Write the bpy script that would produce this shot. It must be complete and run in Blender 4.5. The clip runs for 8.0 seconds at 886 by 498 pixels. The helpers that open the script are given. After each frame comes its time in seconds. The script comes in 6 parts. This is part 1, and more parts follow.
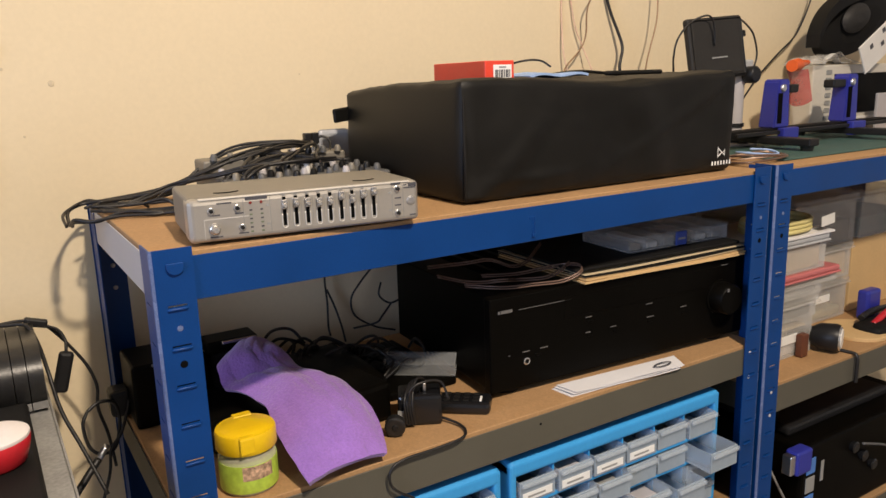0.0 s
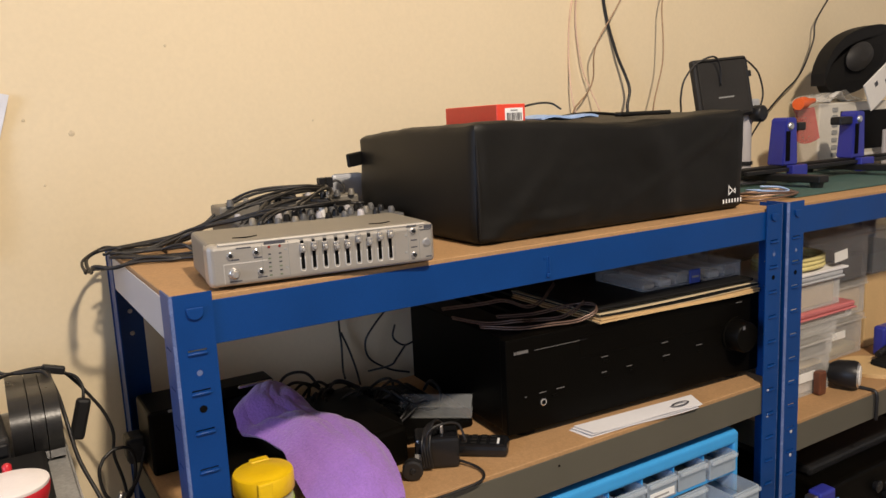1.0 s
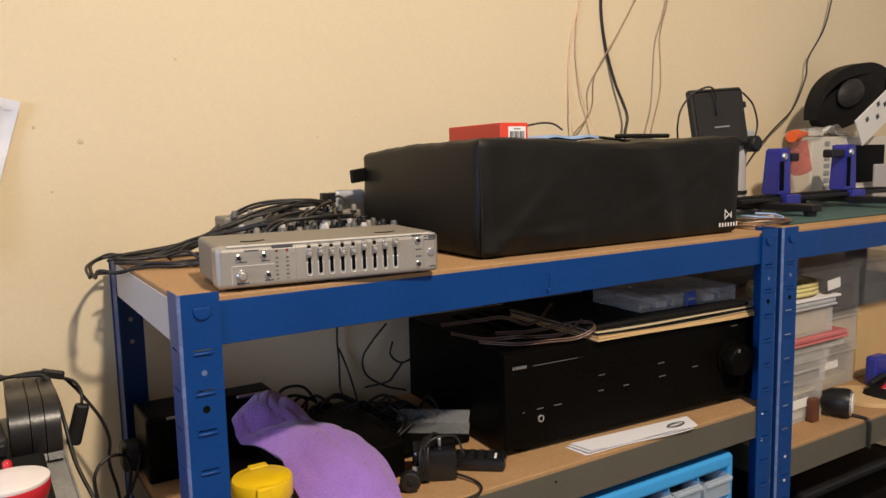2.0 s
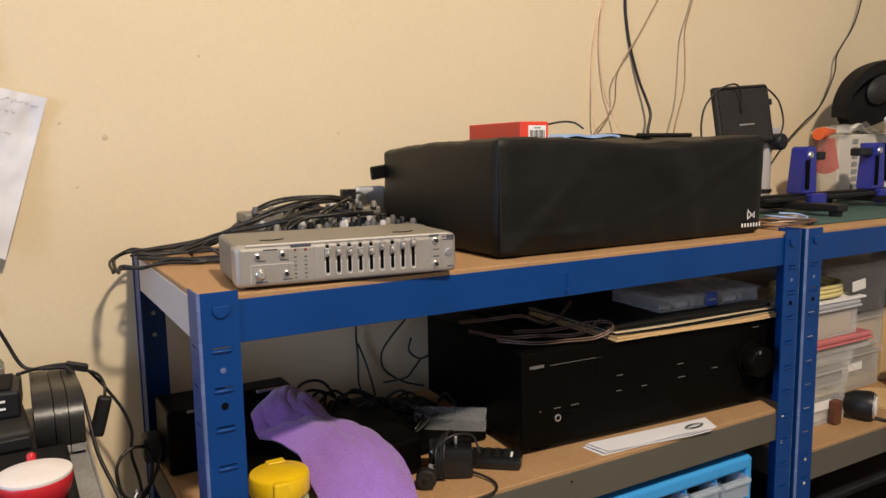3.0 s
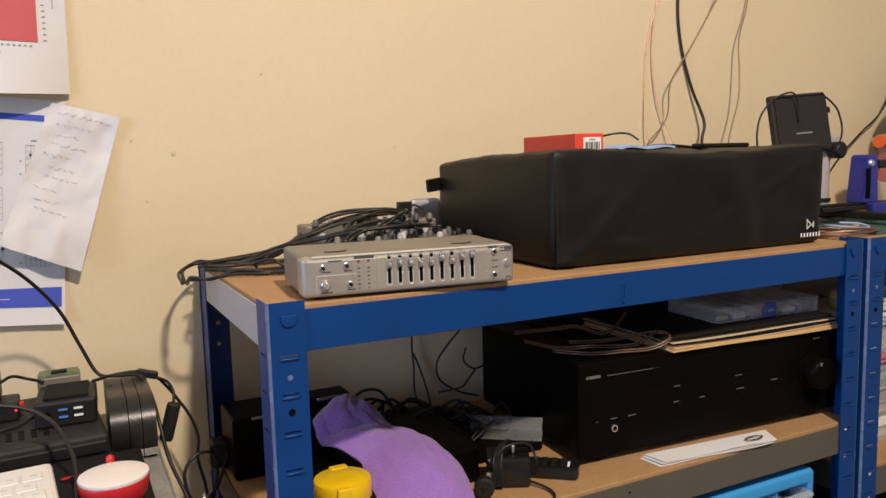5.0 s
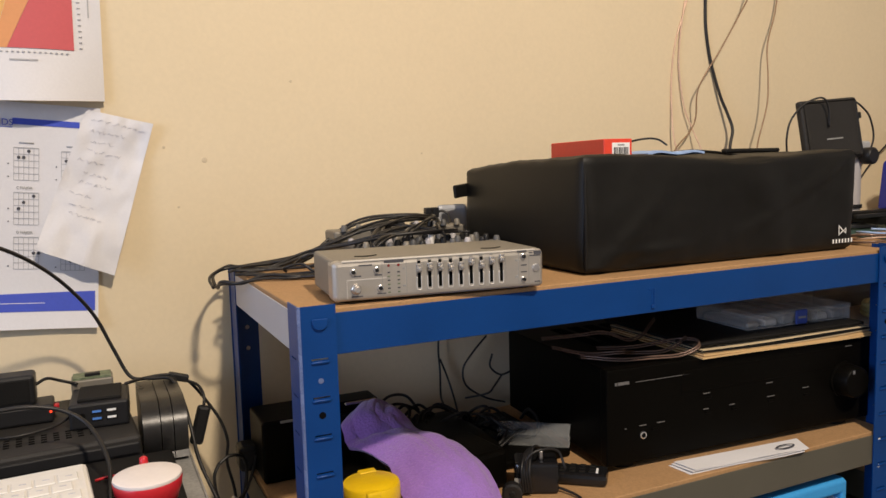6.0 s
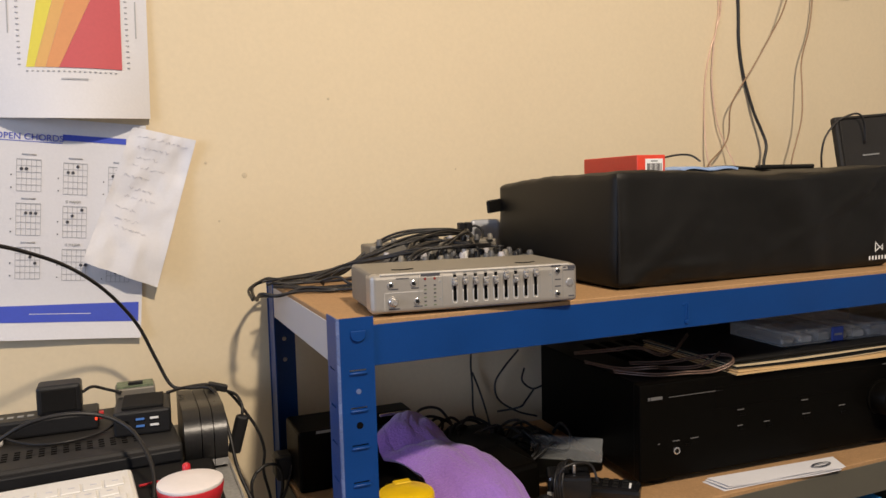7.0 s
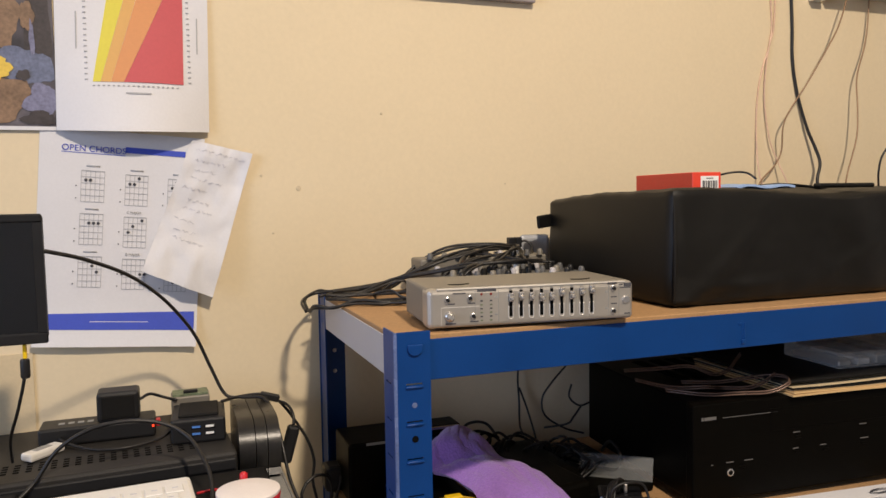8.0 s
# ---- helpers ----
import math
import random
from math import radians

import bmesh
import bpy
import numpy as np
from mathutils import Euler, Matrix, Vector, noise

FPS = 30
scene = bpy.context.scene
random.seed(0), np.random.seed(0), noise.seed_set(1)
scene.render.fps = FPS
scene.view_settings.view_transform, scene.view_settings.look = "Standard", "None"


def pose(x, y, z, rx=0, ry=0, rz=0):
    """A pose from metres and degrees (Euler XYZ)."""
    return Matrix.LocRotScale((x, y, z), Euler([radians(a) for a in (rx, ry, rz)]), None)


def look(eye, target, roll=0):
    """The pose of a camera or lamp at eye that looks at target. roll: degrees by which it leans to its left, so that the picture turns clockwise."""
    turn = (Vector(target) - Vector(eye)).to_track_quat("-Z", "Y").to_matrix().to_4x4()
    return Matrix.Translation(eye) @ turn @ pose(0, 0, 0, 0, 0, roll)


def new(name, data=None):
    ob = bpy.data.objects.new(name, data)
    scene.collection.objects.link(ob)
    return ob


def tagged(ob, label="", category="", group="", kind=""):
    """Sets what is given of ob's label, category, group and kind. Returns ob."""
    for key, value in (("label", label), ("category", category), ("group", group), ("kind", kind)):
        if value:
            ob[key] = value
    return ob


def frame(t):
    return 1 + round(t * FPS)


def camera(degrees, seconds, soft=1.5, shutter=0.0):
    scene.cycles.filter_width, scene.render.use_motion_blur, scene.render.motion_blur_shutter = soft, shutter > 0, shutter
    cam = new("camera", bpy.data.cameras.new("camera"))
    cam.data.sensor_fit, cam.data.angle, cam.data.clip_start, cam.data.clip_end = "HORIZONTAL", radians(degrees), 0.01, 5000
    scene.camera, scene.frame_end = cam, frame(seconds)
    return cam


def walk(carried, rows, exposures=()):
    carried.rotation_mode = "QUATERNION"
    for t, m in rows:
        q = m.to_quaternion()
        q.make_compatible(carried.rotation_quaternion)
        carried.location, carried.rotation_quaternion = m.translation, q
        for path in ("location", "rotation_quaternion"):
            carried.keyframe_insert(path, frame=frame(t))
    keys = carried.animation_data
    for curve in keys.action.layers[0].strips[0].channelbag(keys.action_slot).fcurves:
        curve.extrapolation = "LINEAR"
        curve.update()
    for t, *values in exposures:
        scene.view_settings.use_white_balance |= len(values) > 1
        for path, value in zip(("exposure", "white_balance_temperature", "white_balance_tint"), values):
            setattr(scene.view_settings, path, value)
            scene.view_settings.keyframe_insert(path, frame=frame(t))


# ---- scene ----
cam = camera(60.7, 8.0, soft=1.5)
PATH = [
    (0, (-0.123, -0.694, 1.047), (0.901, 0.967, 0.607), -1.8),
    (0.5, (-0.123, -0.695, 1.051), (0.903, 0.972, 0.64), -2.6),
    (1, (-0.133, -0.694, 1.048), (0.888, 0.994, 0.717), -2.7),
    (2.3, (-0.155, -0.701, 1.022), (0.891, 0.988, 0.787), -0.8),
    (2.5, (-0.148, -0.699, 1.034), (0.872, 1.001, 0.767), -0.7),
    (3, (-0.149, -0.703, 1.035), (0.848, 1.011, 0.769), -0.9),
    (3.5, (-0.149, -0.703, 1.038), (0.822, 1.027, 0.781), -1.1),
    (4, (-0.157, -0.703, 1.037), (0.787, 1.042, 0.789), -1.4),
    (4.5, (-0.163, -0.711, 1.038), (0.754, 1.05, 0.797), -1.5),
    (6, (-0.177, -0.71, 1.034), (0.664, 1.092, 0.823), -1.6),
    (6.5, (-0.179, -0.712, 1.034), (0.633, 1.106, 0.842), -1.6),
    (7, (-0.19, -0.721, 1.035), (0.584, 1.114, 0.865), -1.5),
    (7.5, (-0.192, -0.725, 1.034), (0.522, 1.137, 0.879), -1.3),
    (8, (-0.213, -0.716, 1.039), (0.478, 1.156, 0.903), -0.9),
]
walk(cam, [(t, look(eye, target, roll)) for t, eye, target, roll in PATH], [(0, 0.06), (1, 0.0), (2.5, -0.08), (4.5, -0.13), (8, -0.17)])

# ---------------------------------------------------------------- light
# one warm ceiling lamp in front of the wall, above and behind the viewer
lamp = bpy.data.lights.new("ceiling_lamp_light", "AREA")
lamp.shape, lamp.size, lamp.energy, lamp.color = "DISK", 0.13, 66.0, (1.0, 0.845, 0.675)
lamp_ob = new("ceiling_lamp_light", lamp)
lamp_ob.matrix_world = look((0.20, -1.52, 2.55), (0.30, -0.80, 0.6))

# cool daylight through the window in the wall beyond the desk
day = bpy.data.lights.new("window_daylight", "AREA")
day.shape, day.size, day.size_y, day.energy, day.color = "RECTANGLE", 1.15, 0.95, 33.0, (0.54, 0.68, 1.0)
day_ob = new("window_daylight", day)
day_ob.matrix_world = look((-2.33, -1.0, 1.35), (0.0, -0.9, 1.25))

world = bpy.data.worlds.new("room_dark")
scene.world = world
world.use_nodes = True
world.node_tree.nodes["Background"].inputs[0].default_value = (0.55, 0.70, 1.0, 1)
world.node_tree.nodes["Background"].inputs[1].default_value = 0.12

# ---------------------------------------------------------------- materials
def mat(name, col, rough=0.5, metal=0.0, var=0.12, scale=12.0, fine=220.0, bump=0.08, spec=0.5,
        trans=0.0, sheen=0.0, emit=0.0, coat=0.0, deep=0.001):
    m = bpy.data.materials.new(name)
    m.use_nodes = True
    nt = m.node_tree
    p = nt.nodes["Principled BSDF"]
    tc = nt.nodes.new("ShaderNodeTexCoord")
    n1 = nt.nodes.new("ShaderNodeTexNoise")
    n1.inputs["Scale"].default_value, n1.inputs["Detail"].default_value = scale, 4
    n2 = nt.nodes.new("ShaderNodeTexNoise")
    n2.inputs["Scale"].default_value, n2.inputs["Detail"].default_value = fine, 3
    nt.links.new(tc.outputs["Object"], n1.inputs["Vector"])
    nt.links.new(tc.outputs["Object"], n2.inputs["Vector"])
    add = nt.nodes.new("ShaderNodeMath")
    add.operation = "MULTIPLY_ADD"
    add.inputs[1].default_value = 0.5
    nt.links.new(n2.outputs["Fac"], add.inputs[0])
    half = nt.nodes.new("ShaderNodeMath")
    half.operation, half.inputs[1].default_value = "MULTIPLY", 0.5
    nt.links.new(n1.outputs["Fac"], half.inputs[0])
    nt.links.new(half.outputs[0], add.inputs[2])
    ramp = nt.nodes.new("ShaderNodeValToRGB")
    lo = [max(0.0, c * (1 - var)) for c in col]
    hi = [min(1.0, c * (1 + var)) for c in col]
    ramp.color_ramp.elements[0].position, ramp.color_ramp.elements[0].color = 0.3, (*lo, 1)
    ramp.color_ramp.elements[1].position, ramp.color_ramp.elements[1].color = 0.7, (*hi, 1)
    nt.links.new(add.outputs[0], ramp.inputs["Fac"])
    nt.links.new(ramp.outputs["Color"], p.inputs["Base Color"])
    rr = nt.nodes.new("ShaderNodeMapRange")
    rr.inputs["To Min"].default_value, rr.inputs["To Max"].default_value = max(0.02, rough - 0.08), min(1, rough + 0.08)
    nt.links.new(n1.outputs["Fac"], rr.inputs["Value"])
    nt.links.new(rr.outputs["Result"], p.inputs["Roughness"])
    p.inputs["Metallic"].default_value = metal
    p.inputs["Specular IOR Level"].default_value = spec
    p.inputs["Transmission Weight"].default_value = trans
    p.inputs["Sheen Weight"].default_value = sheen
    p.inputs["Coat Weight"].default_value = coat
    if emit:
        p.inputs["Emission Color"].default_value = (*col, 1)
        p.inputs["Emission Strength"].default_value = emit
    if bump:
        b = nt.nodes.new("ShaderNodeBump")
        b.inputs["Strength"].default_value, b.inputs["Distance"].default_value = bump, deep
        nt.links.new(n2.outputs["Fac"], b.inputs["Height"])
        nt.links.new(b.outputs["Normal"], p.inputs["Normal"])
    return m


def clear(name, col, rough=0.15, alpha=0.35):
    """Thin clear plastic: part see-through, part surface."""
    m = mat(name, col, rough, var=0.08, scale=25, bump=0.05)
    nt = m.node_tree
    p, out = nt.nodes["Principled BSDF"], nt.nodes["Material Output"]
    tr = nt.nodes.new("ShaderNodeBsdfTransparent")
    mx = nt.nodes.new("ShaderNodeMixShader")
    mx.inputs[0].default_value = alpha
    nt.links.new(tr.outputs[0], mx.inputs[1])
    nt.links.new(p.outputs[0], mx.inputs[2])
    nt.links.new(mx.outputs[0], out.inputs["Surface"])
    return m


def chipboard_mat():
    m = mat("chipboard", (0.43, 0.25, 0.112), 0.75, var=0.14, scale=9, fine=420, bump=0.25)
    nt = m.node_tree
    p = nt.nodes["Principled BSDF"]
    ramp = nt.nodes["Color Ramp"]
    tc = nt.nodes["Texture Coordinate"]
    v = nt.nodes.new("ShaderNodeTexVoronoi")
    v.inputs["Scale"].default_value = 300
    bw = nt.nodes.new("ShaderNodeRGBToBW")
    nt.links.new(v.outputs["Color"], bw.inputs[0])
    nt.links.new(tc.outputs["Object"], v.inputs["Vector"])
    mx = nt.nodes.new("ShaderNodeMix")
    mx.data_type, mx.blend_type = "RGBA", "MULTIPLY"
    mx.inputs[0].default_value = 0.16
    nt.links.new(ramp.outputs["Color"], mx.inputs[6])
    nt.links.new(bw.outputs[0], mx.inputs[7])
    nt.links.new(mx.outputs[2], p.inputs["Base Color"])
    return m


WALL = mat("wall_paint", (0.76, 0.635, 0.43), 0.82, var=0.035, scale=3.0, fine=160, bump=0.06, spec=0.25)
# for the walls out of view; grey picked to set the bounce light
OTHERWALL = mat("unseen_wall_grey", (0.50, 0.51, 0.53), 0.85, var=0.05, scale=3.0, fine=160, bump=0.1)
CEIL = mat("ceiling_paint", (0.78, 0.75, 0.70), 0.9, var=0.03, scale=2)
CARPET = mat("floor_carpet", (0.22, 0.19, 0.16), 0.95, var=0.3, scale=6, fine=300, bump=0.6)
BLUE = mat("blue_powder_coat", (0.0015, 0.042, 0.190), 0.42, var=0.14, scale=14, fine=700, bump=0.10, spec=0.28)
# paler blue for the posts' corner highlight and one bolt hole
PALEBLUE = mat("pale_blue_paint", (0.11, 0.15, 0.30), 0.26, var=0.25, scale=40, fine=500, bump=0.08, spec=0.7, coat=0.5)
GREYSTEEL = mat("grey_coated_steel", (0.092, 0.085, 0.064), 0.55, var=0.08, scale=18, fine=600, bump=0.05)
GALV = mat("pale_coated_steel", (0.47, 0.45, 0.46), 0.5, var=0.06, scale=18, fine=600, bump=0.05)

STEEL = mat("bright_steel", (0.75, 0.75, 0.76), 0.3, 1.0, var=0.06)
CHIP = chipboard_mat()
FABRIC = mat("black_nylon", (0.0062, 0.0056, 0.0045), 0.47, var=0.25, scale=8, fine=900, bump=0.2, spec=0.28)
PIPING = mat("black_piping", (0.014, 0.013, 0.012), 0.7, var=0.2, bump=0.3, spec=0.15)
WHITEINK = mat("white_print", (0.82, 0.82, 0.80), 0.6, var=0.03, bump=0)
CHARTINK = mat("faint_chart_print", (0.40, 0.40, 0.41), 0.7, var=0.05, bump=0)
AMPINK = mat("dim_panel_print", (0.13, 0.125, 0.12), 0.5, var=0.05, bump=0)
GREYINK = mat("grey_print", (0.30, 0.30, 0.29), 0.5, var=0.03, bump=0)
DARKINK = mat("dark_print", (0.06, 0.06, 0.07), 0.7, var=0.05, bump=0)
PENINK = mat("pencil_marks", (0.57, 0.57, 0.62), 0.8, var=0.2, scale=90, bump=0)
RED = mat("red_card", (0.74, 0.060, 0.030), 0.5, var=0.06, scale=20, bump=0.04)
SILVER = mat("silver_paint", (0.47, 0.44, 0.395), 0.36, 0.6, var=0.06, scale=30, fine=900, bump=0.04)
SILVERDARK = mat("warm_grey_casing", (0.22, 0.20, 0.165), 0.5, 0.2, var=0.07, scale=20, fine=700, bump=0.06)
CHROME = mat("chrome_plastic", (0.74, 0.73, 0.71), 0.2, 0.9, var=0.04, bump=0)
CAPPL = mat("silver_slider_plastic", (0.58, 0.56, 0.53), 0.24, 0.75, var=0.04, bump=0)
SLOT = mat("dark_slot", (0.004, 0.004, 0.004), 0.8, var=0.1, bump=0, spec=0.05)
BLACKPL = mat("black_plastic", (0.014, 0.014, 0.015), 0.42, var=0.2, scale=25, fine=500, bump=0.10, spec=0.3)
DEVBLK = mat("worn_black_casing", (0.026, 0.024, 0.022), 0.55, var=0.25, scale=14, fine=400, bump=0.12, spec=0.3)
DARKRED = mat("unlit_red_led", (0.20, 0.02, 0.015), 0.3, var=0.05, bump=0)
BLACKGL = mat("black_gloss_plastic", (0.010, 0.010, 0.011), 0.18, var=0.2, scale=15, bump=0.02)
RIBBLK = mat("scratched_black_plastic", (0.016, 0.015, 0.014), 0.30, var=0.3, scale=30, fine=260, bump=0.15, spec=0.4)
BLACKMT = mat("black_matte_plastic", (0.0085, 0.0080, 0.0075), 0.65, var=0.2, scale=20, fine=500, bump=0.2, spec=0.18)
RUBBER = mat("black_cable_rubber", (0.013, 0.012, 0.012), 0.45, var=0.2, scale=40, bump=0.05)
AMPBLK = mat("amplifier_black", (0.0028, 0.0024, 0.0018), 0.40, var=0.15, scale=10, fine=900, bump=0.05, spec=0.06)
COPPER = mat("copper_speaker_wire", (0.16, 0.10, 0.075), 0.32, 0.3, var=0.2, scale=60, bump=0.05)
BROWNWIRE = mat("brown_speaker_wire", (0.30, 0.185, 0.10), 0.4, 0.1, var=0.2, scale=60, bump=0.05)
CLEARWIRE = mat("clear_pink_wire", (0.72, 0.50, 0.36), 0.35, 0.1, var=0.15, scale=60)
GREYMIX = mat("mixer_grey", (0.10, 0.10, 0.10), 0.5, var=0.1, scale=20, bump=0.05)
PURPLE = mat("purple_microfibre", (0.29, 0.150, 0.50), 0.95, var=0.16, scale=22, fine=320, bump=0.55, spec=0.1, sheen=0.5, deep=0.003)
YELLOW = mat("yellow_plastic", (0.80, 0.52, 0.006), 0.4, var=0.05, scale=30, bump=0.03)
LABELGRN = mat("green_label", (0.42, 0.58, 0.07), 0.45, var=0.25, scale=45, fine=160, bump=0)
LABELPIC = mat("label_picture", (0.45, 0.30, 0.20), 0.45, var=0.7, scale=130, fine=260, bump=0)
JARCLEAR = clear("jar_plastic", (0.75, 0.72, 0.55), 0.12, 0.45)
POWDER = mat("jar_contents", (0.45, 0.40, 0.24), 0.8, var=0.25, scale=60, bump=0.4)
CLEAR = clear("clear_plastic", (0.72, 0.70, 0.66), 0.14, 0.30)
FROST = clear("frosted_drawer_plastic", (0.60, 0.68, 0.75), 0.25, 0.34)
FROSTF = clear("frosted_drawer_front", (0.42, 0.50, 0.58), 0.3, 0.55)
# duller copy of the clear plastic, with the shelf's shade in its colour
CASECLEAR = clear("shaded_clear_plastic", (0.55, 0.57, 0.57), 0.2, 0.13)
SKYBLUE = mat("sky_blue_plastic", (0.045, 0.33, 0.72), 0.4, var=0.06, scale=25, bump=0.05)
NAVYPL = mat("deep_blue_plastic", (0.028, 0.035, 0.30), 0.35, var=0.1, scale=25, bump=0.03)
CLASPBL = mat("blue_clasp", (0.03, 0.07, 0.36), 0.35, var=0.1)
PAPER = mat("white_paper", (0.72, 0.71, 0.72), 0.85, var=0.03, scale=14, fine=300, bump=0.12, spec=0.2)
PAPERCREAM = mat("cream_paper", (0.66, 0.53, 0.33), 0.8, var=0.06, scale=25, bump=0.1)
PAPERTAN = mat("manila_card", (0.62, 0.42, 0.20), 0.8, var=0.06, scale=25, bump=0.1)
INKBLUE = mat("blue_ink", (0.05, 0.085, 0.50), 0.7, var=0.06, scale=40, bump=0)
INKYEL = mat("yellow_ink", (0.72, 0.63, 0.08), 0.7, var=0.04, bump=0)
INKORG = mat("orange_ink", (0.68, 0.30, 0.12), 0.7, var=0.05, bump=0)
INKORG2 = mat("light_orange_ink", (0.70, 0.40, 0.13), 0.7, var=0.05, bump=0)
INKRED = mat("coral_red_ink", (0.56, 0.095, 0.105), 0.7, var=0.05, bump=0)
POSTER = mat("poster_print", (0.085, 0.075, 0.085), 0.5, var=0.75, scale=16, fine=40, bump=0)
POSTERY = mat("poster_yellow", (0.72, 0.50, 0.08), 0.5, var=0.2, scale=30, bump=0)
POSTERB = mat("poster_blue_grey", (0.14, 0.16, 0.24), 0.5, var=0.4, scale=30, bump=0)
POSTERD = mat("poster_dark_brown", (0.055, 0.045, 0.045), 0.5, var=0.4, scale=40, bump=0)
POSTERL = mat("poster_lavender", (0.20, 0.20, 0.30), 0.5, var=0.4, scale=35, bump=0)
POSTERO = mat("poster_brown", (0.24, 0.15, 0.09), 0.5, var=0.4, scale=30, bump=0)
DESK = mat("grey_desk_top", (0.27, 0.265, 0.25), 0.6, var=0.3, scale=28, fine=240, bump=0.25)
WHITEPL = mat("white_plastic", (0.74, 0.72, 0.68), 0.4, var=0.05, scale=20, bump=0.04)
PINKWHITE = mat("white_lid_plastic", (0.80, 0.74, 0.71), 0.45, var=0.04, scale=18, bump=0.05)
REDPL = mat("red_plastic", (0.55, 0.02, 0.03), 0.35, var=0.08, bump=0.03)
ORANGEPL = mat("orange_plastic", (0.82, 0.13, 0.02), 0.4, var=0.06, bump=0.03)
PINKRED = clear("red_bag_film", (0.55, 0.10, 0.09), 0.3, 0.55)
USBBLUE = mat("usb_blue", (0.08, 0.22, 0.60), 0.4, var=0.05, bump=0)
GREENMAT = mat("green_cutting_mat", (0.045, 0.10, 0.090), 0.7, var=0.15, scale=20, fine=300, bump=0.1)
LIGHTBLUE = mat("light_blue_cloth", (0.32, 0.46, 0.74), 0.8, var=0.1, scale=40, bump=0.3)
GREYBLUE = mat("translucent_grey_blue", (0.42, 0.43, 0.45), 0.35, var=0.1, bump=0.05)
DENT = mat("scuffed_wall_paint", (0.64, 0.53, 0.36), 0.85, var=0.15, scale=80, bump=0.2)
EDGELINE = mat("bright_panel_edge", (0.62, 0.59, 0.54), 0.4, 0.3, var=0.05, scale=60, bump=0)
BOXCLEAR = clear("clear_box_plastic", (0.74, 0.74, 0.72), 0.2, 0.17)
CREAMPL = mat("aged_white_plastic", (0.66, 0.62, 0.54), 0.45, var=0.06, scale=20, bump=0.04)
SCREEN = mat("dark_screen", (0.008, 0.009, 0.011), 0.14, var=0.1, bump=0)
YELCARD = mat("yellow_cord", (0.66, 0.58, 0.25), 0.6, var=0.12, bump=0.2)
TANFILL = mat("tan_contents", (0.50, 0.36, 0.20), 0.7, var=0.2, scale=60, bump=0.4)
REDLID = mat("pink_red_lid", (0.52, 0.15, 0.15), 0.35, var=0.08, bump=0.04)
LED = mat("red_led", (1.0, 0.06, 0.02), 0.3, var=0, bump=0, emit=1.5)
LEDG = mat("green_led", (0.05, 1.0, 0.25), 0.3, var=0, bump=0, emit=1.0)
CIRCUIT = mat("green_circuit_board", (0.16, 0.20, 0.12), 0.5, var=0.6, scale=120, fine=400, bump=0.3)

# ---------------------------------------------------------------- building helpers
PLACE = {}


def join(*bms):
    out = bms[0]
    for b in bms[1:]:
        me = bpy.data.meshes.new("tmp")
        b.to_mesh(me)
        out.from_mesh(me)
        bpy.data.meshes.remove(me)
        b.free()
    return out


def bx(x0, x1, y0, y1, z0, z1, bev=0.0, seg=2):
    bm = bmesh.new()
    bmesh.ops.create_cube(bm, size=1)
    for v in bm.verts:
        v.co = Vector(((x0 + x1) / 2 + v.co.x * (x1 - x0), (y0 + y1) / 2 + v.co.y * (y1 - y0), (z0 + z1) / 2 + v.co.z * (z1 - z0)))
    if bev:
        bmesh.ops.bevel(bm, geom=list(bm.edges), offset=bev, segments=seg, profile=0.5, affect="EDGES")
    return bm


def open_box(x0, x1, y0, y1, z0, z1, t=0.0016):
    """A moulded box with no top, walls t thick."""
    bm = bx(x0, x1, y0, y1, z0, z1)
    bm.normal_update()
    bmesh.ops.delete(bm, geom=[f for f in bm.faces if f.normal.z > 0.9], context="FACES_ONLY")
    thicken(bm, t)
    return bm


def turned(bm, m):
    bm.transform(m)
    return bm


def lathe(profile, seg=24, at=(0, 0, 0), axis="z"):
    """A turned form from (radius, height) pairs, from bottom to top."""
    bm = bmesh.new()
    rings = []
    for r, h in profile:
        ring = []
        for i in range(seg):
            a = 2 * math.pi * i / seg
            p = Vector((r * math.cos(a), r * math.sin(a), h))
            if axis == "y":
                p = Vector((p.x, -p.z, p.y))
            if axis == "x":
                p = Vector((p.z, p.x, p.y))
            ring.append(bm.verts.new(p + Vector(at)))
        rings.append(ring)
    for a, b in zip(rings, rings[1:]):
        for i in range(seg):
            f = bm.faces.new((a[i], a[(i + 1) % seg], b[(i + 1) % seg], b[i]))
            f.smooth = True
    bm.faces.new(list(reversed(rings[0])))
    bm.faces.new(rings[-1])
    bmesh.ops.recalc_face_normals(bm, faces=bm.faces)
    return bm


def curve_points(pts, sub=7):
    p = [Vector(q) for q in pts]
    p = [2 * p[0] - p[1]] + p + [2 * p[-1] - p[-2]]
    out = []
    for i in range(1, len(p) - 2):
        for k in range(sub):
            t = k / sub
            a, b, c, d = p[i - 1], p[i], p[i + 1], p[i + 2]
            out.append(0.5 * (2 * b + (c - a) * t + (2 * a - 5 * b + 4 * c - d) * t * t + (3 * b - a - 3 * c + d) * t ** 3))
    out.append(p[-2])
    return out


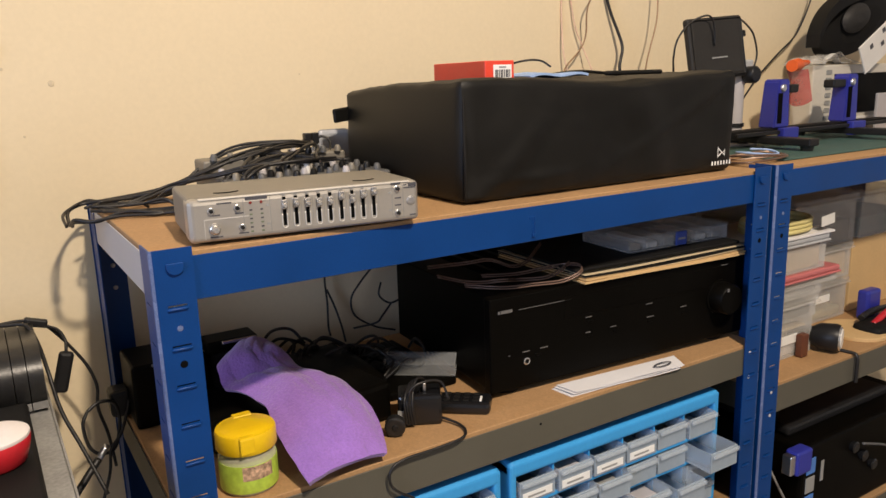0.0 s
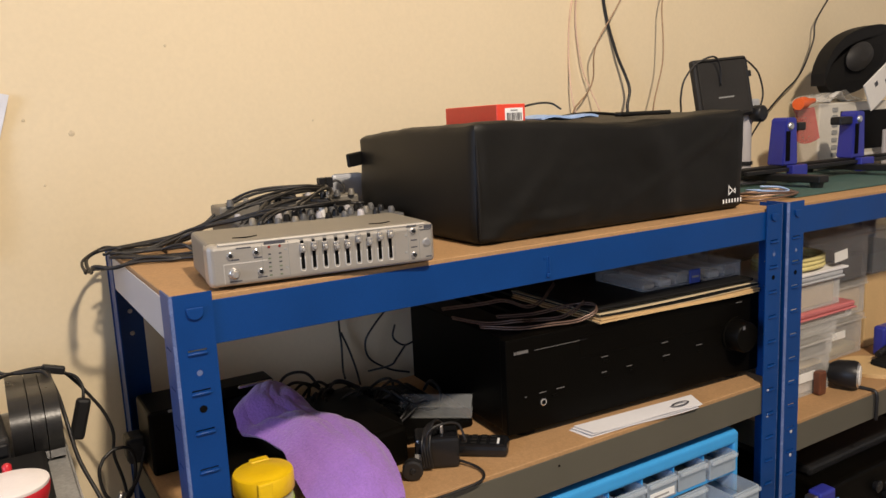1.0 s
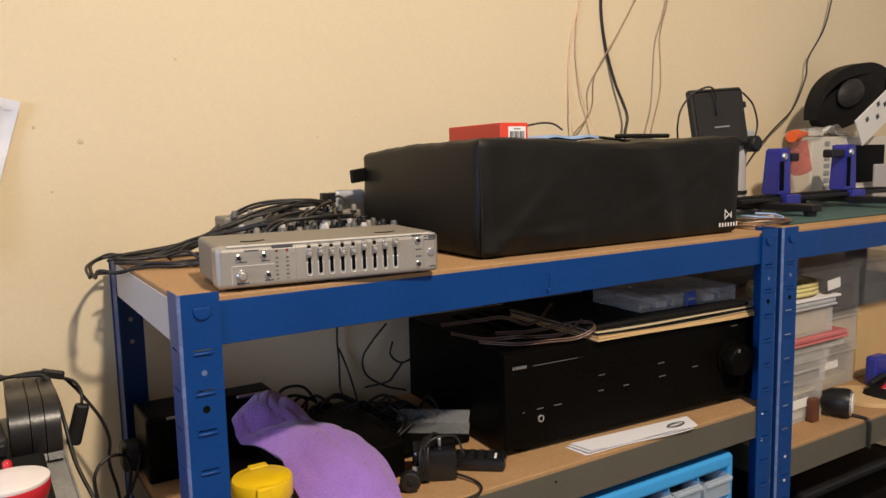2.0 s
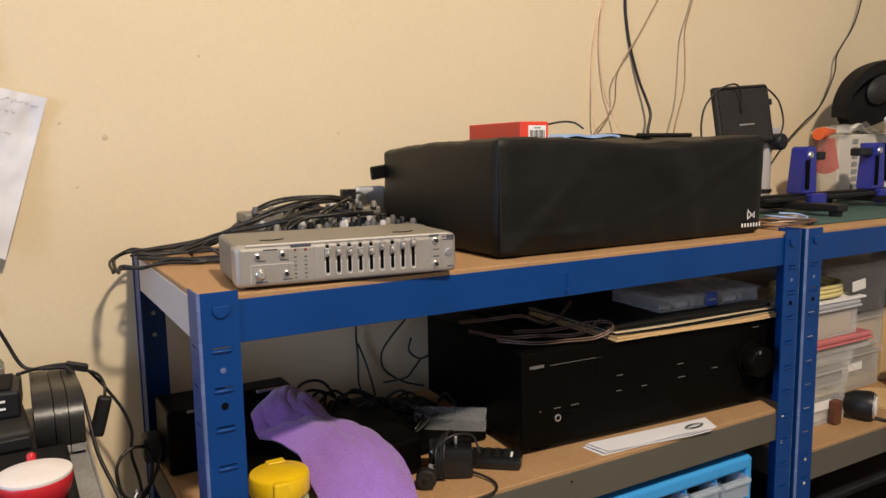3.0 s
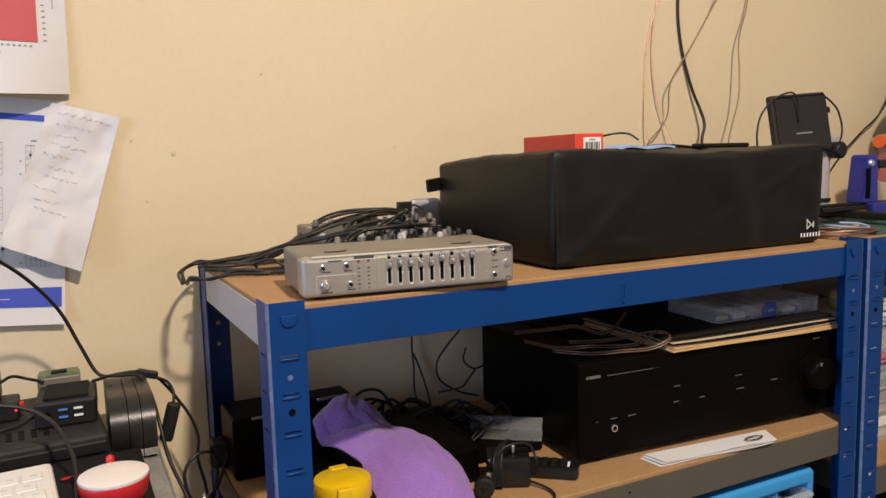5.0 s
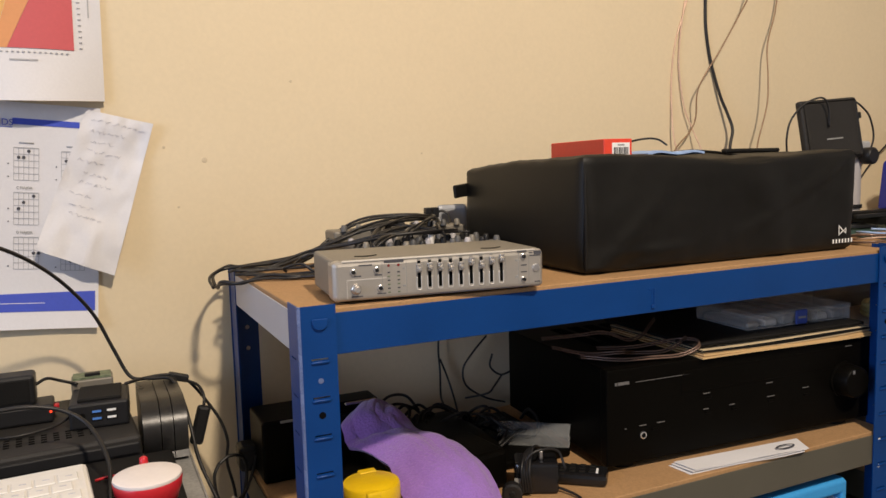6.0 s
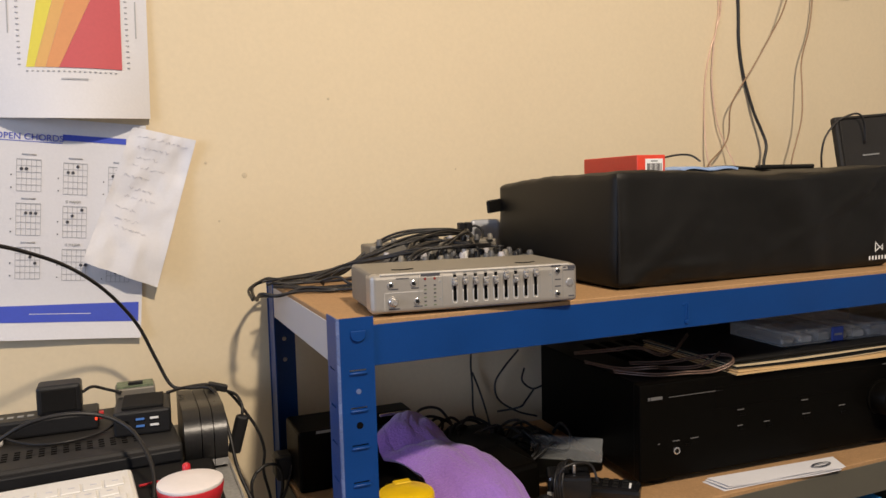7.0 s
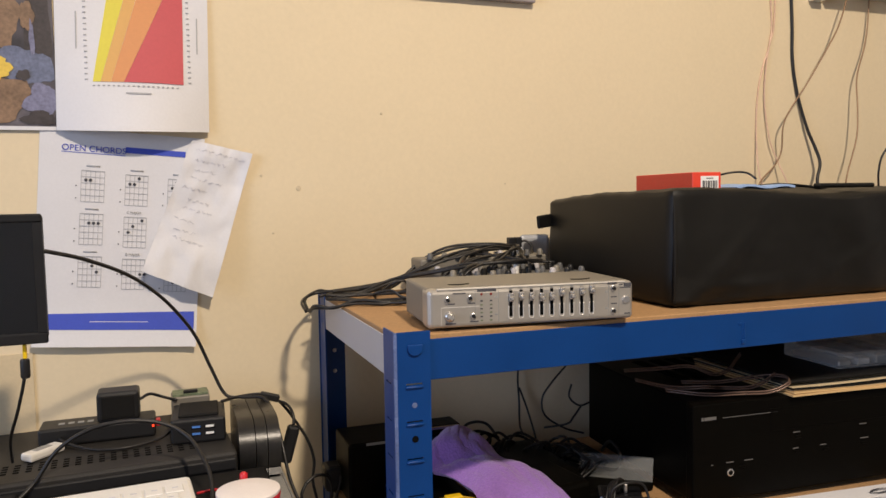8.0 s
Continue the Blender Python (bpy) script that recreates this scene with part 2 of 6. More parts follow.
def tube(pts, r=0.0025, seg=7, sub=7):
    path = curve_points(pts, sub)
    bm = bmesh.new()
    rings, side = [], None
    for i, c in enumerate(path):
        d = (path[min(i + 1, len(path) - 1)] - path[max(i - 1, 0)]).normalized()
        if side is None:
            side = d.orthogonal().normalized()
        side = (side - d * side.dot(d)).normalized()
        up = d.cross(side)
        rings.append([bm.verts.new(c + r * (math.cos(2 * math.pi * k / seg) * side + math.sin(2 * math.pi * k / seg) * up)) for k in range(seg)])
    for a, b in zip(rings, rings[1:]):
        for k in range(seg):
            bm.faces.new((a[k], a[(k + 1) % seg], b[(k + 1) % seg], b[k])).smooth = True
    bm.faces.new(list(reversed(rings[0])))
    bm.faces.new(rings[-1])
    return bm


def thicken(bm, t):
    """Gives an open sheet a back t behind its faces, and edges all round."""
    bm.normal_update()
    bm.verts.index_update()
    faces, rim = list(bm.faces), [e for e in bm.edges if len(e.link_faces) == 1]
    back = {v: bm.verts.new(v.co - v.normal * t) for v in list(bm.verts)}
    for f in faces:
        bm.faces.new([back[v] for v in reversed(f.verts)]).smooth = f.smooth
    for e in rim:
        a, b = e.verts
        bm.faces.new((a, b, back[b], back[a]))
    bmesh.ops.recalc_face_normals(bm, faces=bm.faces)


def sheet(fn, nu, nv, thick=0.0004):
    """A thin sheet from fn(u, v) in 0..1, given a thickness."""
    bm = bmesh.new()
    g = [[bm.verts.new(fn(i / nu, j / nv)) for i in range(nu + 1)] for j in range(nv + 1)]
    for j in range(nv):
        for i in range(nu):
            bm.faces.new((g[j][i], g[j][i + 1], g[j + 1][i + 1], g[j + 1][i])).smooth = True
    if thick:
        thicken(bm, thick)
    return bm


def to_mesh(name, bm, material):
    for e in bm.edges:
        if len(e.link_faces) == 2 and e.calc_face_angle(0) > 0.9:
            e.smooth = False
    me = bpy.data.meshes.new(name)
    bm.to_mesh(me)
    bm.free()
    me.materials.append(material)
    return me


def thing(name, at, label, category, group="", rz=0.0, rx=0.0, kind=""):
    ob = new(name)
    ob.empty_display_size = 0.02
    ob.matrix_world = pose(*at, rx, 0, rz)
    PLACE[ob] = pose(*at, rx, 0, rz)
    return tagged(ob, label, category, group, kind)


def part(name, bm, material, parent, label="", local=False, kind=""):
    """One mesh under a thing or a part. Coordinates are the world's, or the thing's own if local."""
    if not local:
        bm.transform(PLACE[parent].inverted())
    ob = new(name, to_mesh(name, bm, material))
    ob.parent = parent
    PLACE[ob] = PLACE[parent]
    return tagged(ob, label, kind=kind)


def repeat(ob, x, y, z, parent):
    """A further piece on the same mesh, moved by (x, y, z)."""
    o = new(ob.name.split(".")[0], ob.data)
    o.parent = parent
    o.location = ob.location + Vector((x, y, z))
    return o


def solo(name, bm, material, label="", category="", group="", kind=""):
    lo = Vector([min(v.co[i] for v in bm.verts) for i in range(3)])
    hi = Vector([max(v.co[i] for v in bm.verts) for i in range(3)])
    base = Vector(((lo.x + hi.x) / 2, (lo.y + hi.y) / 2, lo.z))
    bm.transform(Matrix.Translation(-base))
    ob = new(name, to_mesh(name, bm, material))
    ob.location = base
    PLACE[ob] = Matrix.Translation(base)
    return tagged(ob, label, category, group, kind)


def lettering(string, size, m, material, parent, name="lettering", label=""):
    cu = bpy.data.curves.new(name, "FONT")
    cu.body, cu.size, cu.extrude = string, size, 0.0002
    tmp = bpy.data.objects.new("tmp", cu)
    scene.collection.objects.link(tmp)
    dg = bpy.context.evaluated_depsgraph_get()
    dg.update()
    me = bpy.data.meshes.new_from_object(tmp.evaluated_get(dg))
    bpy.data.objects.remove(tmp)
    bm = bmesh.new()
    bm.from_mesh(me)
    bpy.data.meshes.remove(me)
    bm.transform(m)
    return part(name, bm, material, parent, label)

# ---------------------------------------------------------------- room
WY, HI = 0.426, 2.62
solo("wall_north", bx(-2.3, 2.7, WY, WY + 0.12, 0, HI), WALL, "cream painted plaster wall, lightly scuffed", "wall", kind="structure")
solo("wall_south", bx(-2.3, 2.7, -3.12, -3.0, 0, HI), OTHERWALL, "pale grey painted plaster wall", "wall", kind="structure")
ww_ = join(bx(-2.42, -2.3, -3.12, -1.61, 0, HI), bx(-2.42, -2.3, -0.39, WY + 0.12, 0, HI), bx(-2.42, -2.3, -1.61, -0.39, 0, 0.85), bx(-2.42, -2.3, -1.61, -0.39, 1.85, HI))
solo("wall_west", ww_, OTHERWALL, "pale grey painted plaster wall with a window opening", "wall", kind="structure")
win = thing("window_1", (-2.36, -1.0, 0.85), "plain white window frame", "window", kind="structure")
part("window_frame", join(bx(-2.40, -2.35, -1.61, -1.57, 0.85, 1.85), bx(-2.40, -2.35, -0.43, -0.39, 0.85, 1.85), bx(-2.40, -2.35, -1.57, -0.43, 0.85, 0.89), bx(-2.40, -2.35, -1.57, -0.43, 1.81, 1.85)), CEIL, win)
solo("wall_east", bx(2.7, 2.82, -3.12, WY + 0.12, 0, HI), OTHERWALL, "pale grey painted plaster wall", "wall", kind="structure")
solo("floor", bx(-2.42, 2.82, -3.12, WY + 0.12, -0.1, 0), CARPET, "dark carpeted floor", "floor", kind="structure")
solo("ceiling", bx(-2.42, 2.82, -3.12, WY + 0.12, HI, HI + 0.1), CEIL, "plain white ceiling", "ceiling", kind="structure")

# small dents and a filled screw hole in the plaster
for px, pz, r in ((-0.021, 1.056, 0.0042), (-0.075, 1.075, 0.0022), (0.11, 1.17, 0.0022), (0.32, 1.06, 0.0015), (-0.06, 0.99, 0.0018)):
    solo("wall_mark", lathe([(r, -0.0004), (r * 0.9, 0.0006), (r * 0.3, 0.0009)], 10, (px, WY, pz), "y"), DENT,
         "small filled screw hole in the wall", "wall mark", "marks on the wall")

# ---------------------------------------------------------------- racks
def flange(x0, x1, z0, z1, slots, w=0.0172, h=0.0018):
    """Perforated sheet in the xz plane at y = 0, facing -y, with real slots."""
    bm = bmesh.new()
    xm = (x0 + x1) / 2
    xs = [x0, xm - w / 2, xm + w / 2, x1]
    zs = [z0]
    for s in slots:
        zs += [s - h / 2, s + h / 2]
    zs.append(z1)
    g = [[bm.verts.new((x, 0, z)) for x in xs] for z in zs]
    for j in range(len(zs) - 1):
        for i in range(3):
            if i == 1 and j % 2 == 1:
                continue
            bm.faces.new((g[j][i], g[j][i + 1], g[j + 1][i + 1], g[j + 1][i]))
    thicken(bm, 0.0016)
    return bm


def post(name, parent, x, y, sx, sy, top, base):
    """An angle post with its corner at (x, y); its flanges run towards sx along x and sy along y."""
    w, e = 0.0385, 0.0030 if sy > 0 else 0.0
    slots = sorted(z for z in [top - 0.0535 - 0.0385 * i for i in range(40)] if z > base + 0.03) if sy > 0 else []
    a = flange(e, w, base, top, slots)
    b = flange(e, w, base, top, slots)
    m = Matrix.Diagonal((sx, 1, 1, 1))
    fy = 0.0 if sy > 0 else -0.0016
    a = turned(a, Matrix.Translation((x, y + fy, 0)) @ m)
    b = turned(b, Matrix.Translation((x + (0.0016 if sx > 0 else -0.0016), y, 0)) @ Matrix.Rotation(radians(90 * sy), 4, "Z"))
    bm = join(a, b)
    bmesh.ops.recalc_face_normals(bm, faces=bm.faces)
    ob = part(name, bm, BLUE, parent)
    if sy > 0:
        xm = x + sx * (w + e) / 2
        # pressed lips under the slots, and the round bolt holes
        lip = None
        for s in slots:
            if s < 0.35:
                continue
            if lip is None:
                lip = part("slot_lip", turned(lathe([(0.0008, -0.0092), (0.0015, -0.008), (0.0015, 0.008), (0.0008, 0.0092)], 8, (0, 0, 0), "x"),
                           Matrix.Translation((xm, y - 0.0007, s - 0.0030))), BLUE, ob)
                first = s
            else:
                repeat(lip, 0, 0, s - first, ob)
        for dz, r, m_ in ((0.075, 0.0028, PALEBLUE), (0.110, 0.0036, SLOT)):
            part("bolt_hole", lathe([(r, -0.0001), (r, 0.0003)], 12, (xm, y - 0.0001, top - dz), "y"), m_, ob)
        # the rolled corner between the two flanges; its window highlight is painted in pale
        c = bmesh.new()
        ring = [(x, y + e), (x + sx * e * 0.16, y + e * 0.42), (x + sx * e * 0.42, y + e * 0.16), (x + sx * e, y), (x + sx * e, y + 0.0016), (x + sx * 0.0016, y + e)]
        lo, hi = [c.verts.new((u, v, base)) for u, v in ring], [c.verts.new((u, v, top)) for u, v in ring]
        for k in range(6):
            c.faces.new((lo[k], lo[(k + 1) % 6], hi[(k + 1) % 6], hi[k])).smooth = k < 3
        c.faces.new(lo)
        c.faces.new(hi)
        bmesh.ops.recalc_face_normals(c, faces=c.faces)
        part("folded_corner", c, PALEBLUE, ob, "rolled blue steel corner with its highlight painted pale")
    return ob


def beam(name, parent, x0, x1, y, z0, z1, material):
    """A folded sheet-steel beam along x with a turned-in lip at its top and foot."""
    bm = join(bx(x0, x1, y, y + 0.0015, z0, z1, 0.0005, 1),
              bx(x0, x1, y + 0.0016, y + 0.014, z0, z0 + 0.0015),
              bx(x0, x1, y + 0.0016, y + 0.012, z1 - 0.012, z1 - 0.0105))
    return part(name, bm, material, parent)


def lug(parent, x, y, z):
    """Half-round tongue of a beam that comes out through a slot."""
    bm = bmesh.new()
    pts = [(-0.0080, 0.004)] + [(0.0080 * math.cos(a), -0.0075 * math.sin(a)) for a in [math.pi - math.pi * i / 8 for i in range(9)]] + [(0.0080, 0.004)]
    f = bm.faces.new([bm.verts.new((x + a, y - 0.0006, z + b)) for a, b in pts])
    ext = bmesh.ops.extrude_face_region(bm, geom=[f])
    bmesh.ops.translate(bm, verts=[v for v in ext["geom"] if isinstance(v, bmesh.types.BMVert)], vec=(0, -0.0022, 0))
    bmesh.ops.recalc_face_normals(bm, faces=bm.faces)
    bmesh.ops.bevel(bm, geom=list(bm.edges), offset=0.0007, segments=1, affect="EDGES")
    return part("lug", bm, BLUE, parent)


def rack(x0, x1, shelves, label):
    """Boltless rack: shelves are (deck top, beam colour, beam height)."""
    y0, y1, top = 0.0, 0.392, 0.9005
    r = thing("storage_rack", ((x0 + x1) / 2, 0.2, 0), label, "shelving rack", "garage racks")
    p1 = post("post", r, x0, y0, 1, 1, top + 0.0045, 0.0)
    p2 = post("post", r, x1, y0, -1, 1, top + 0.0045, 0.0)
    post("post", r, x0, y1, 1, -1, top + 0.001, 0.0)
    post("post", r, x1, y1, -1, -1, top + 0.001, 0.0)
    for z, front, h in shelves:
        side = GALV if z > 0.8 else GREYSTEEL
        b = beam("front_beam", r, x0 + 0.004, x1 - 0.004, 0.0030, z - 0.004 - h, z - 0.0045, front)
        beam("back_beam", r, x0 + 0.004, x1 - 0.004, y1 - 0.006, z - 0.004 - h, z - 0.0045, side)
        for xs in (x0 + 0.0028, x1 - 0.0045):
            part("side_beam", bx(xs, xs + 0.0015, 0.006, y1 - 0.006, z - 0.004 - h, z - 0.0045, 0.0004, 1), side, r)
        if z > 0.8:
            for xl in (x0 + 0.0218, x1 - 0.0218):
                lug(b, xl, 0.0, z - 0.012)
        part("deck_board", bx(x0 + 0.0052, x1 - 0.0052, 0.0055, y1 - 0.008, z - 0.0075, z, 0.0008, 1), CHIP, r, "raw chipboard deck")
    # pressed notch in the middle of the top beam
    xm = (x0 + x1) / 2 - 0.007
    part("beam_notch", join(bx(xm - 0.0013, xm + 0.0013, 0.0022, 0.0034, 0.864, 0.884, 0.0004, 1), bx(xm - 0.006, xm - 0.0014, 0.0022, 0.0034, 0.8808, 0.8838, 0.0004, 1)), BLUE, r)
    part("notch_lip", join(bx(xm + 0.0013, xm + 0.0030, 0.0010, 0.0034, 0.862, 0.884, 0.0006, 1), bx(xm - 0.0022, xm + 0.0026, 0.0002, 0.0034, 0.8585, 0.8635, 0.0008, 1)), BLUE, r)
    for z, front, h in shelves[1:]:
        part("beam_hole", lathe([(0.0017, 0), (0.0017, 0.0004)], 12, ((x0 + x1) / 2 + 0.004, 0.0031, z - 0.0165), "y"), SLOT, r)
    # bright rivet heads
    for z, front, h in shelves:
        if z < 0.8:
            for k in (0.012, 0.052):
                part("rivet", lathe([(0.0028, 0), (0.0026, 0.0008), (0.0012, 0.0014)], 10, (x1 - 0.027, 0.0, z - k), "y"), GALV, r)
    for zz in (0.814, 0.783):
        part("rivet", lathe([(0.0032, 0), (0.0028, 0.0008), (0.0012, 0.0014)], 10, (x0 + 0.022, y1 - 0.0036, zz), "y"), GALV, r)
    for zz in (0.556, 0.516):
        part("rivet", lathe([(0.0028, 0), (0.0026, 0.0008), (0.0012, 0.0014)], 10, (x0 + 0.022, 0.0, zz - 0.02), "y"), GALV, r)
    return r


RACK_A = rack(-0.0025, 0.884, [(0.900, BLUE, 0.0425), (0.630, GREYSTEEL, 0.044), (0.225, GREYSTEEL, 0.044)],
              "blue steel boltless rack with chipboard shelves against the wall")
RACK_B = rack(0.8965, 1.783, [(0.900, BLUE, 0.0425), (0.545, GREYSTEEL, 0.046), (0.225, GREYSTEEL, 0.044)],
              "blue steel boltless rack standing beside another rack")

# ---------------------------------------------------------------- black bag on the top shelf
def soft_box(x0, x1, y0, y1, z0, z1, bulge=0.008, n=14, rnd=0.012, seed=0.0, lift=False, soft=1.0):
    bm = bmesh.new()
    bmesh.ops.create_cube(bm, size=2)
    bmesh.ops.subdivide_edges(bm, edges=list(bm.edges), cuts=n, use_grid_fill=True)
    hx, hy, hz = (x1 - x0) / 2, (y1 - y0) / 2, (z1 - z0) / 2
    c = Vector(((x0 + x1) / 2, (y0 + y1) / 2, (z0 + z1) / 2))
    for v in bm.verts:
        u = v.co.copy()
        p = Vector((u.x * hx, u.y * hy, u.z * hz))
        q = Vector((max(-hx + rnd, min(hx - rnd, p.x)), max(-hy + rnd, min(hy - rnd, p.y)), max(-hz + rnd, min(hz - rnd, p.z))))
        d = p - q
        if d.length > 1e-6:
            p = q + d.normalized() * min(rnd, d.length)
        w = [(1 - a * a) for a in u]
        if abs(u.y) > 0.99:
            p.y += math.copysign(bulge * w[0] ** 0.6 * w[2], u.y)
        if abs(u.x) > 0.99:
            p.x += math.copysign(bulge * w[1] * w[2], u.x)
        k = p * 9 + Vector((seed, seed, seed))
        s = soft * (0.0055 * noise.noise(k * 0.8) + 0.0022 * noise.noise(k * 2.3 + Vector((0, 3, 0))) + 0.0010 * noise.noise(k * 5.5))
        if lift and abs(u.y + 1) < 0.02:
            e = (u.x + 1) * hx
            f, g = e / (2 * hx), (u.z + 1) / 2
            s += 0.0050 * math.exp(-((e - 0.07 - 0.05 * (u.z + 1)) / 0.016) ** 2) * (1 - u.z) * 0.5 - 0.0040 * math.exp(-((e - 0.30 + 0.03 * u.z) / 0.03) ** 2)
            s += 0.0065 * math.exp(-((f - 0.55) / 0.24) ** 2 - ((g - 0.48) / 0.34) ** 2)                       # slack middle
            s -= 0.0055 * math.exp(-((1 - f - 0.62 * (1 - g)) / 0.035) ** 2) * g                                  # fold down from the far upper corner
            s += 0.0050 * math.exp(-((1 - f - 0.30 * (1 - g) - 0.02) / 0.030) ** 2) * g
            s -= 0.0045 * math.exp(-((f - 0.34 * g - 0.03) / 0.030) ** 2) * (1 - g)                               # fold up from the near lower corner
            s -= 0.0025 * math.exp(-((g - 0.16 - 0.10 * f) / 0.05) ** 2) * math.exp(-((f - 0.22) / 0.12) ** 2)
        if u.z > -0.95:
            p += Vector((0, 1, 0)) * s * (1 if abs(u.y) > 0.9 else 0.3) + Vector((0, 0, 1)) * s * (1 if u.z > 0.9 else 0.25)
        if lift and u.z > 0.5:
            a, d = (u.x + 1) / 2, (u.y + 1) / 2
            p.z += (u.z - 0.5) * 2 * (0.005 * (1 - a) * (1 - d) - 0.006 * (1 - a) * d + 0.010 * a ** 4 * (1 - d) + 0.006 * a * d - 0.004 * math.sin(math.pi * a) * (1 - d))
        v.co = p + c
    for f in bm.faces:
        f.smooth = True
    return bm


bag = thing("storage_bag", (0.6, 0.19, 0.900), "large black nylon storage bag with a white printed logo", "bag")
part("body", soft_box(0.357, 0.838, 0.036, 0.350, 0.9005, 1.041, 0.008, 44, 0.010, 0.0, True, 0.9), FABRIC, bag)
part("seam", tube([(0.3615, 0.0375, 0.905), (0.360, 0.0345, 0.95), (0.3605, 0.0365, 1.0), (0.364, 0.041, 1.040)], 0.0018), PIPING, bag, "piped vertical corner seam")
part("handle", turned(bx(-0.030, 0.002, -0.003, 0.003, -0.010, 0.010, 0.002, 1), pose(0.361, 0.3415, 1.001, 0, -6, 12)), FABRIC, bag, "short black pull loop")
part("strap", tube([(0.60, 0.22, 1.041), (0.66, 0.23, 1.048), (0.70, 0.22, 1.051), (0.76, 0.22, 1.047), (0.80, 0.22, 1.042)], 0.0024), FABRIC, bag)
part("side_handle", bx(0.60, 0.70, 0.050, 0.062, 1.044, 1.050, 0.002, 1), FABRIC, bag)
# emblem: two facing triangles and a row of bars for the maker's name
bm = bmesh.new()
for pts in (((0, 0), (0.0015, 0), (0.0015, 0.016), (0, 0.016)), ((0, 0.016), (0, 0.0140), (0.010, 0.0058), (0.010, 0.0078)),
            ((0, 0), (0, 0.002), (0.010, 0.0086), (0.010, 0.0066)), ((0.010, 0.0066), (0.016, 0.0015), (0.016, 0.0035), (0.0105, 0.0080)),
            ((0.0145, 0.0025), (0.016, 0.0015), (0.016, 0.0125), (0.0145, 0.0115)), ((0.010, 0.0066), (0.016, 0.0125), (0.016, 0.0105), (0.0112, 0.0060))):
    bm.faces.new([bm.verts.new((0.7930 + a, 0.0275, 0.9225 + b)) for a, b in pts])
part("emblem", bm, WHITEINK, bag, "white bow-tie shaped emblem")
bm = bmesh.new()
for i in range(7):
    xx = 0.7810 + 0.0064 * i
    bm.faces.new([bm.verts.new(p) for p in ((xx, 0.0276, 0.9122), (xx + 0.0030, 0.0276, 0.9122), (xx + 0.0030, 0.0276, 0.9180), (xx, 0.0276, 0.9180))])
part("brand_bars", bm, WHITEINK, bag, "row of small white printed bars")

redbox = thing("card_box", (0.455, 0.16, 1.036), "small red card box lying on the black bag", "box")
RB = pose(0.4740, 0.0900, 1.040, 0, 0, -6.5)
part("body", turned(bx(-0.042, 0, 0, 0.150, 0, 0.0265, 0.0008, 1), RB), RED, redbox)
part("label", turned(bx(-0.0300, -0.0040, -0.0006, 0.0002, 0.003, 0.0215), RB), WHITEINK, redbox, "white barcode sticker")
for i in range(9):
    part("barcode_bar", turned(bx(-0.0275 + 0.0025 * i, -0.0275 + 0.0025 * i + (0.0013 if i % 3 else 0.0019), -0.0010, -0.0005, 0.006, 0.0155), RB), DARKINK, redbox)
part("label_bars", turned(bx(-0.022, -0.012, -0.0010, -0.0005, 0.0175, 0.0195), RB), GREYINK, redbox)
solo("folded_cloth", sheet(lambda u, v: (0.50 + 0.10 * u, 0.09 + 0.10 * v, 1.0465 + 0.0025 * math.sin(9 * u) * math.sin(5 * v + 1) + 0.003 * math.sin(3.1 * u)), 16, 8, 0.003),
     LIGHTBLUE, "light blue folded cloth lying on the bag", "cloth")
solo("thin_lead", tube([(0.478, 0.12, 1.060), (0.50, 0.10, 1.066), (0.525, 0.10, 1.0655), (0.55, 0.11, 1.058)], 0.0014), RUBBER, "thin black lead lying on the bag", "cable")
solo("plastic_bracket", bx(0.331, 0.384, 0.392, 0.402, 0.900, 0.976, 0.006), GREYBLUE, "translucent grey-blue plastic piece behind the bag", "plastic piece")

# ---------------------------------------------------------------- equaliser
eq = thing("graphic_equaliser", (0.163, 0.07, 0.900), "silver nine-band graphic equaliser with slider controls on the shelf edge", "equaliser")
X0, X1, YF, YB, Z0, Z1 = 0.0415, 0.2720, 0.0125, 0.132, 0.9035, 0.9445
part("casing", bx(X0 - 0.0005, X1 + 0.0005, YF + 0.010, YB, Z0 + 0.001, Z1 + 0.0005, 0.004, 3), SILVERDARK, eq, "warm grey metal casing")
face = part("front_panel", bx(X0, X1, YF, YF + 0.014, Z0, Z1 - 0.001, 0.0045, 3), SILVER, eq, "silver front panel")
for k in (X0, X1 - 0.010):
    part("end_cap", bx(k - 0.0012, k + 0.0112, YF + 0.001, YF + 0.030, Z0 - 0.0006, Z1, 0.005, 3), SILVER, eq)
for fx, fy in ((0.055, 0.035), (0.257, 0.035), (0.055, 0.12), (0.257, 0.12)):
    part("foot", lathe([(0.006, 0), (0.0065, 0.0035)], 12, (fx, fy, 0.9003)), BLACKMT, eq)
# pale strip that paints the highlight on the panel's upper bevel
part("top_edge_highlight", bx(X0 + 0.009, X1 - 0.009, YF + 0.0005, YF + 0.006, Z1 - 0.0018, Z1 + 0.0002, 0.0007, 1), EDGELINE, eq)
for k in (0.070, 0.212):
    part("vent_slot", tube([(k, 0.045, Z1 + 0.0006), (k + 0.012, 0.040, Z1 + 0.0008), (k + 0.024, 0.047, Z1 + 0.0006)], 0.0008), SLOT, eq)


def eqx(u):
    return X0 + u * (X1 - X0)


def eqz(v):
    return Z0 + v * (Z1 - Z0)


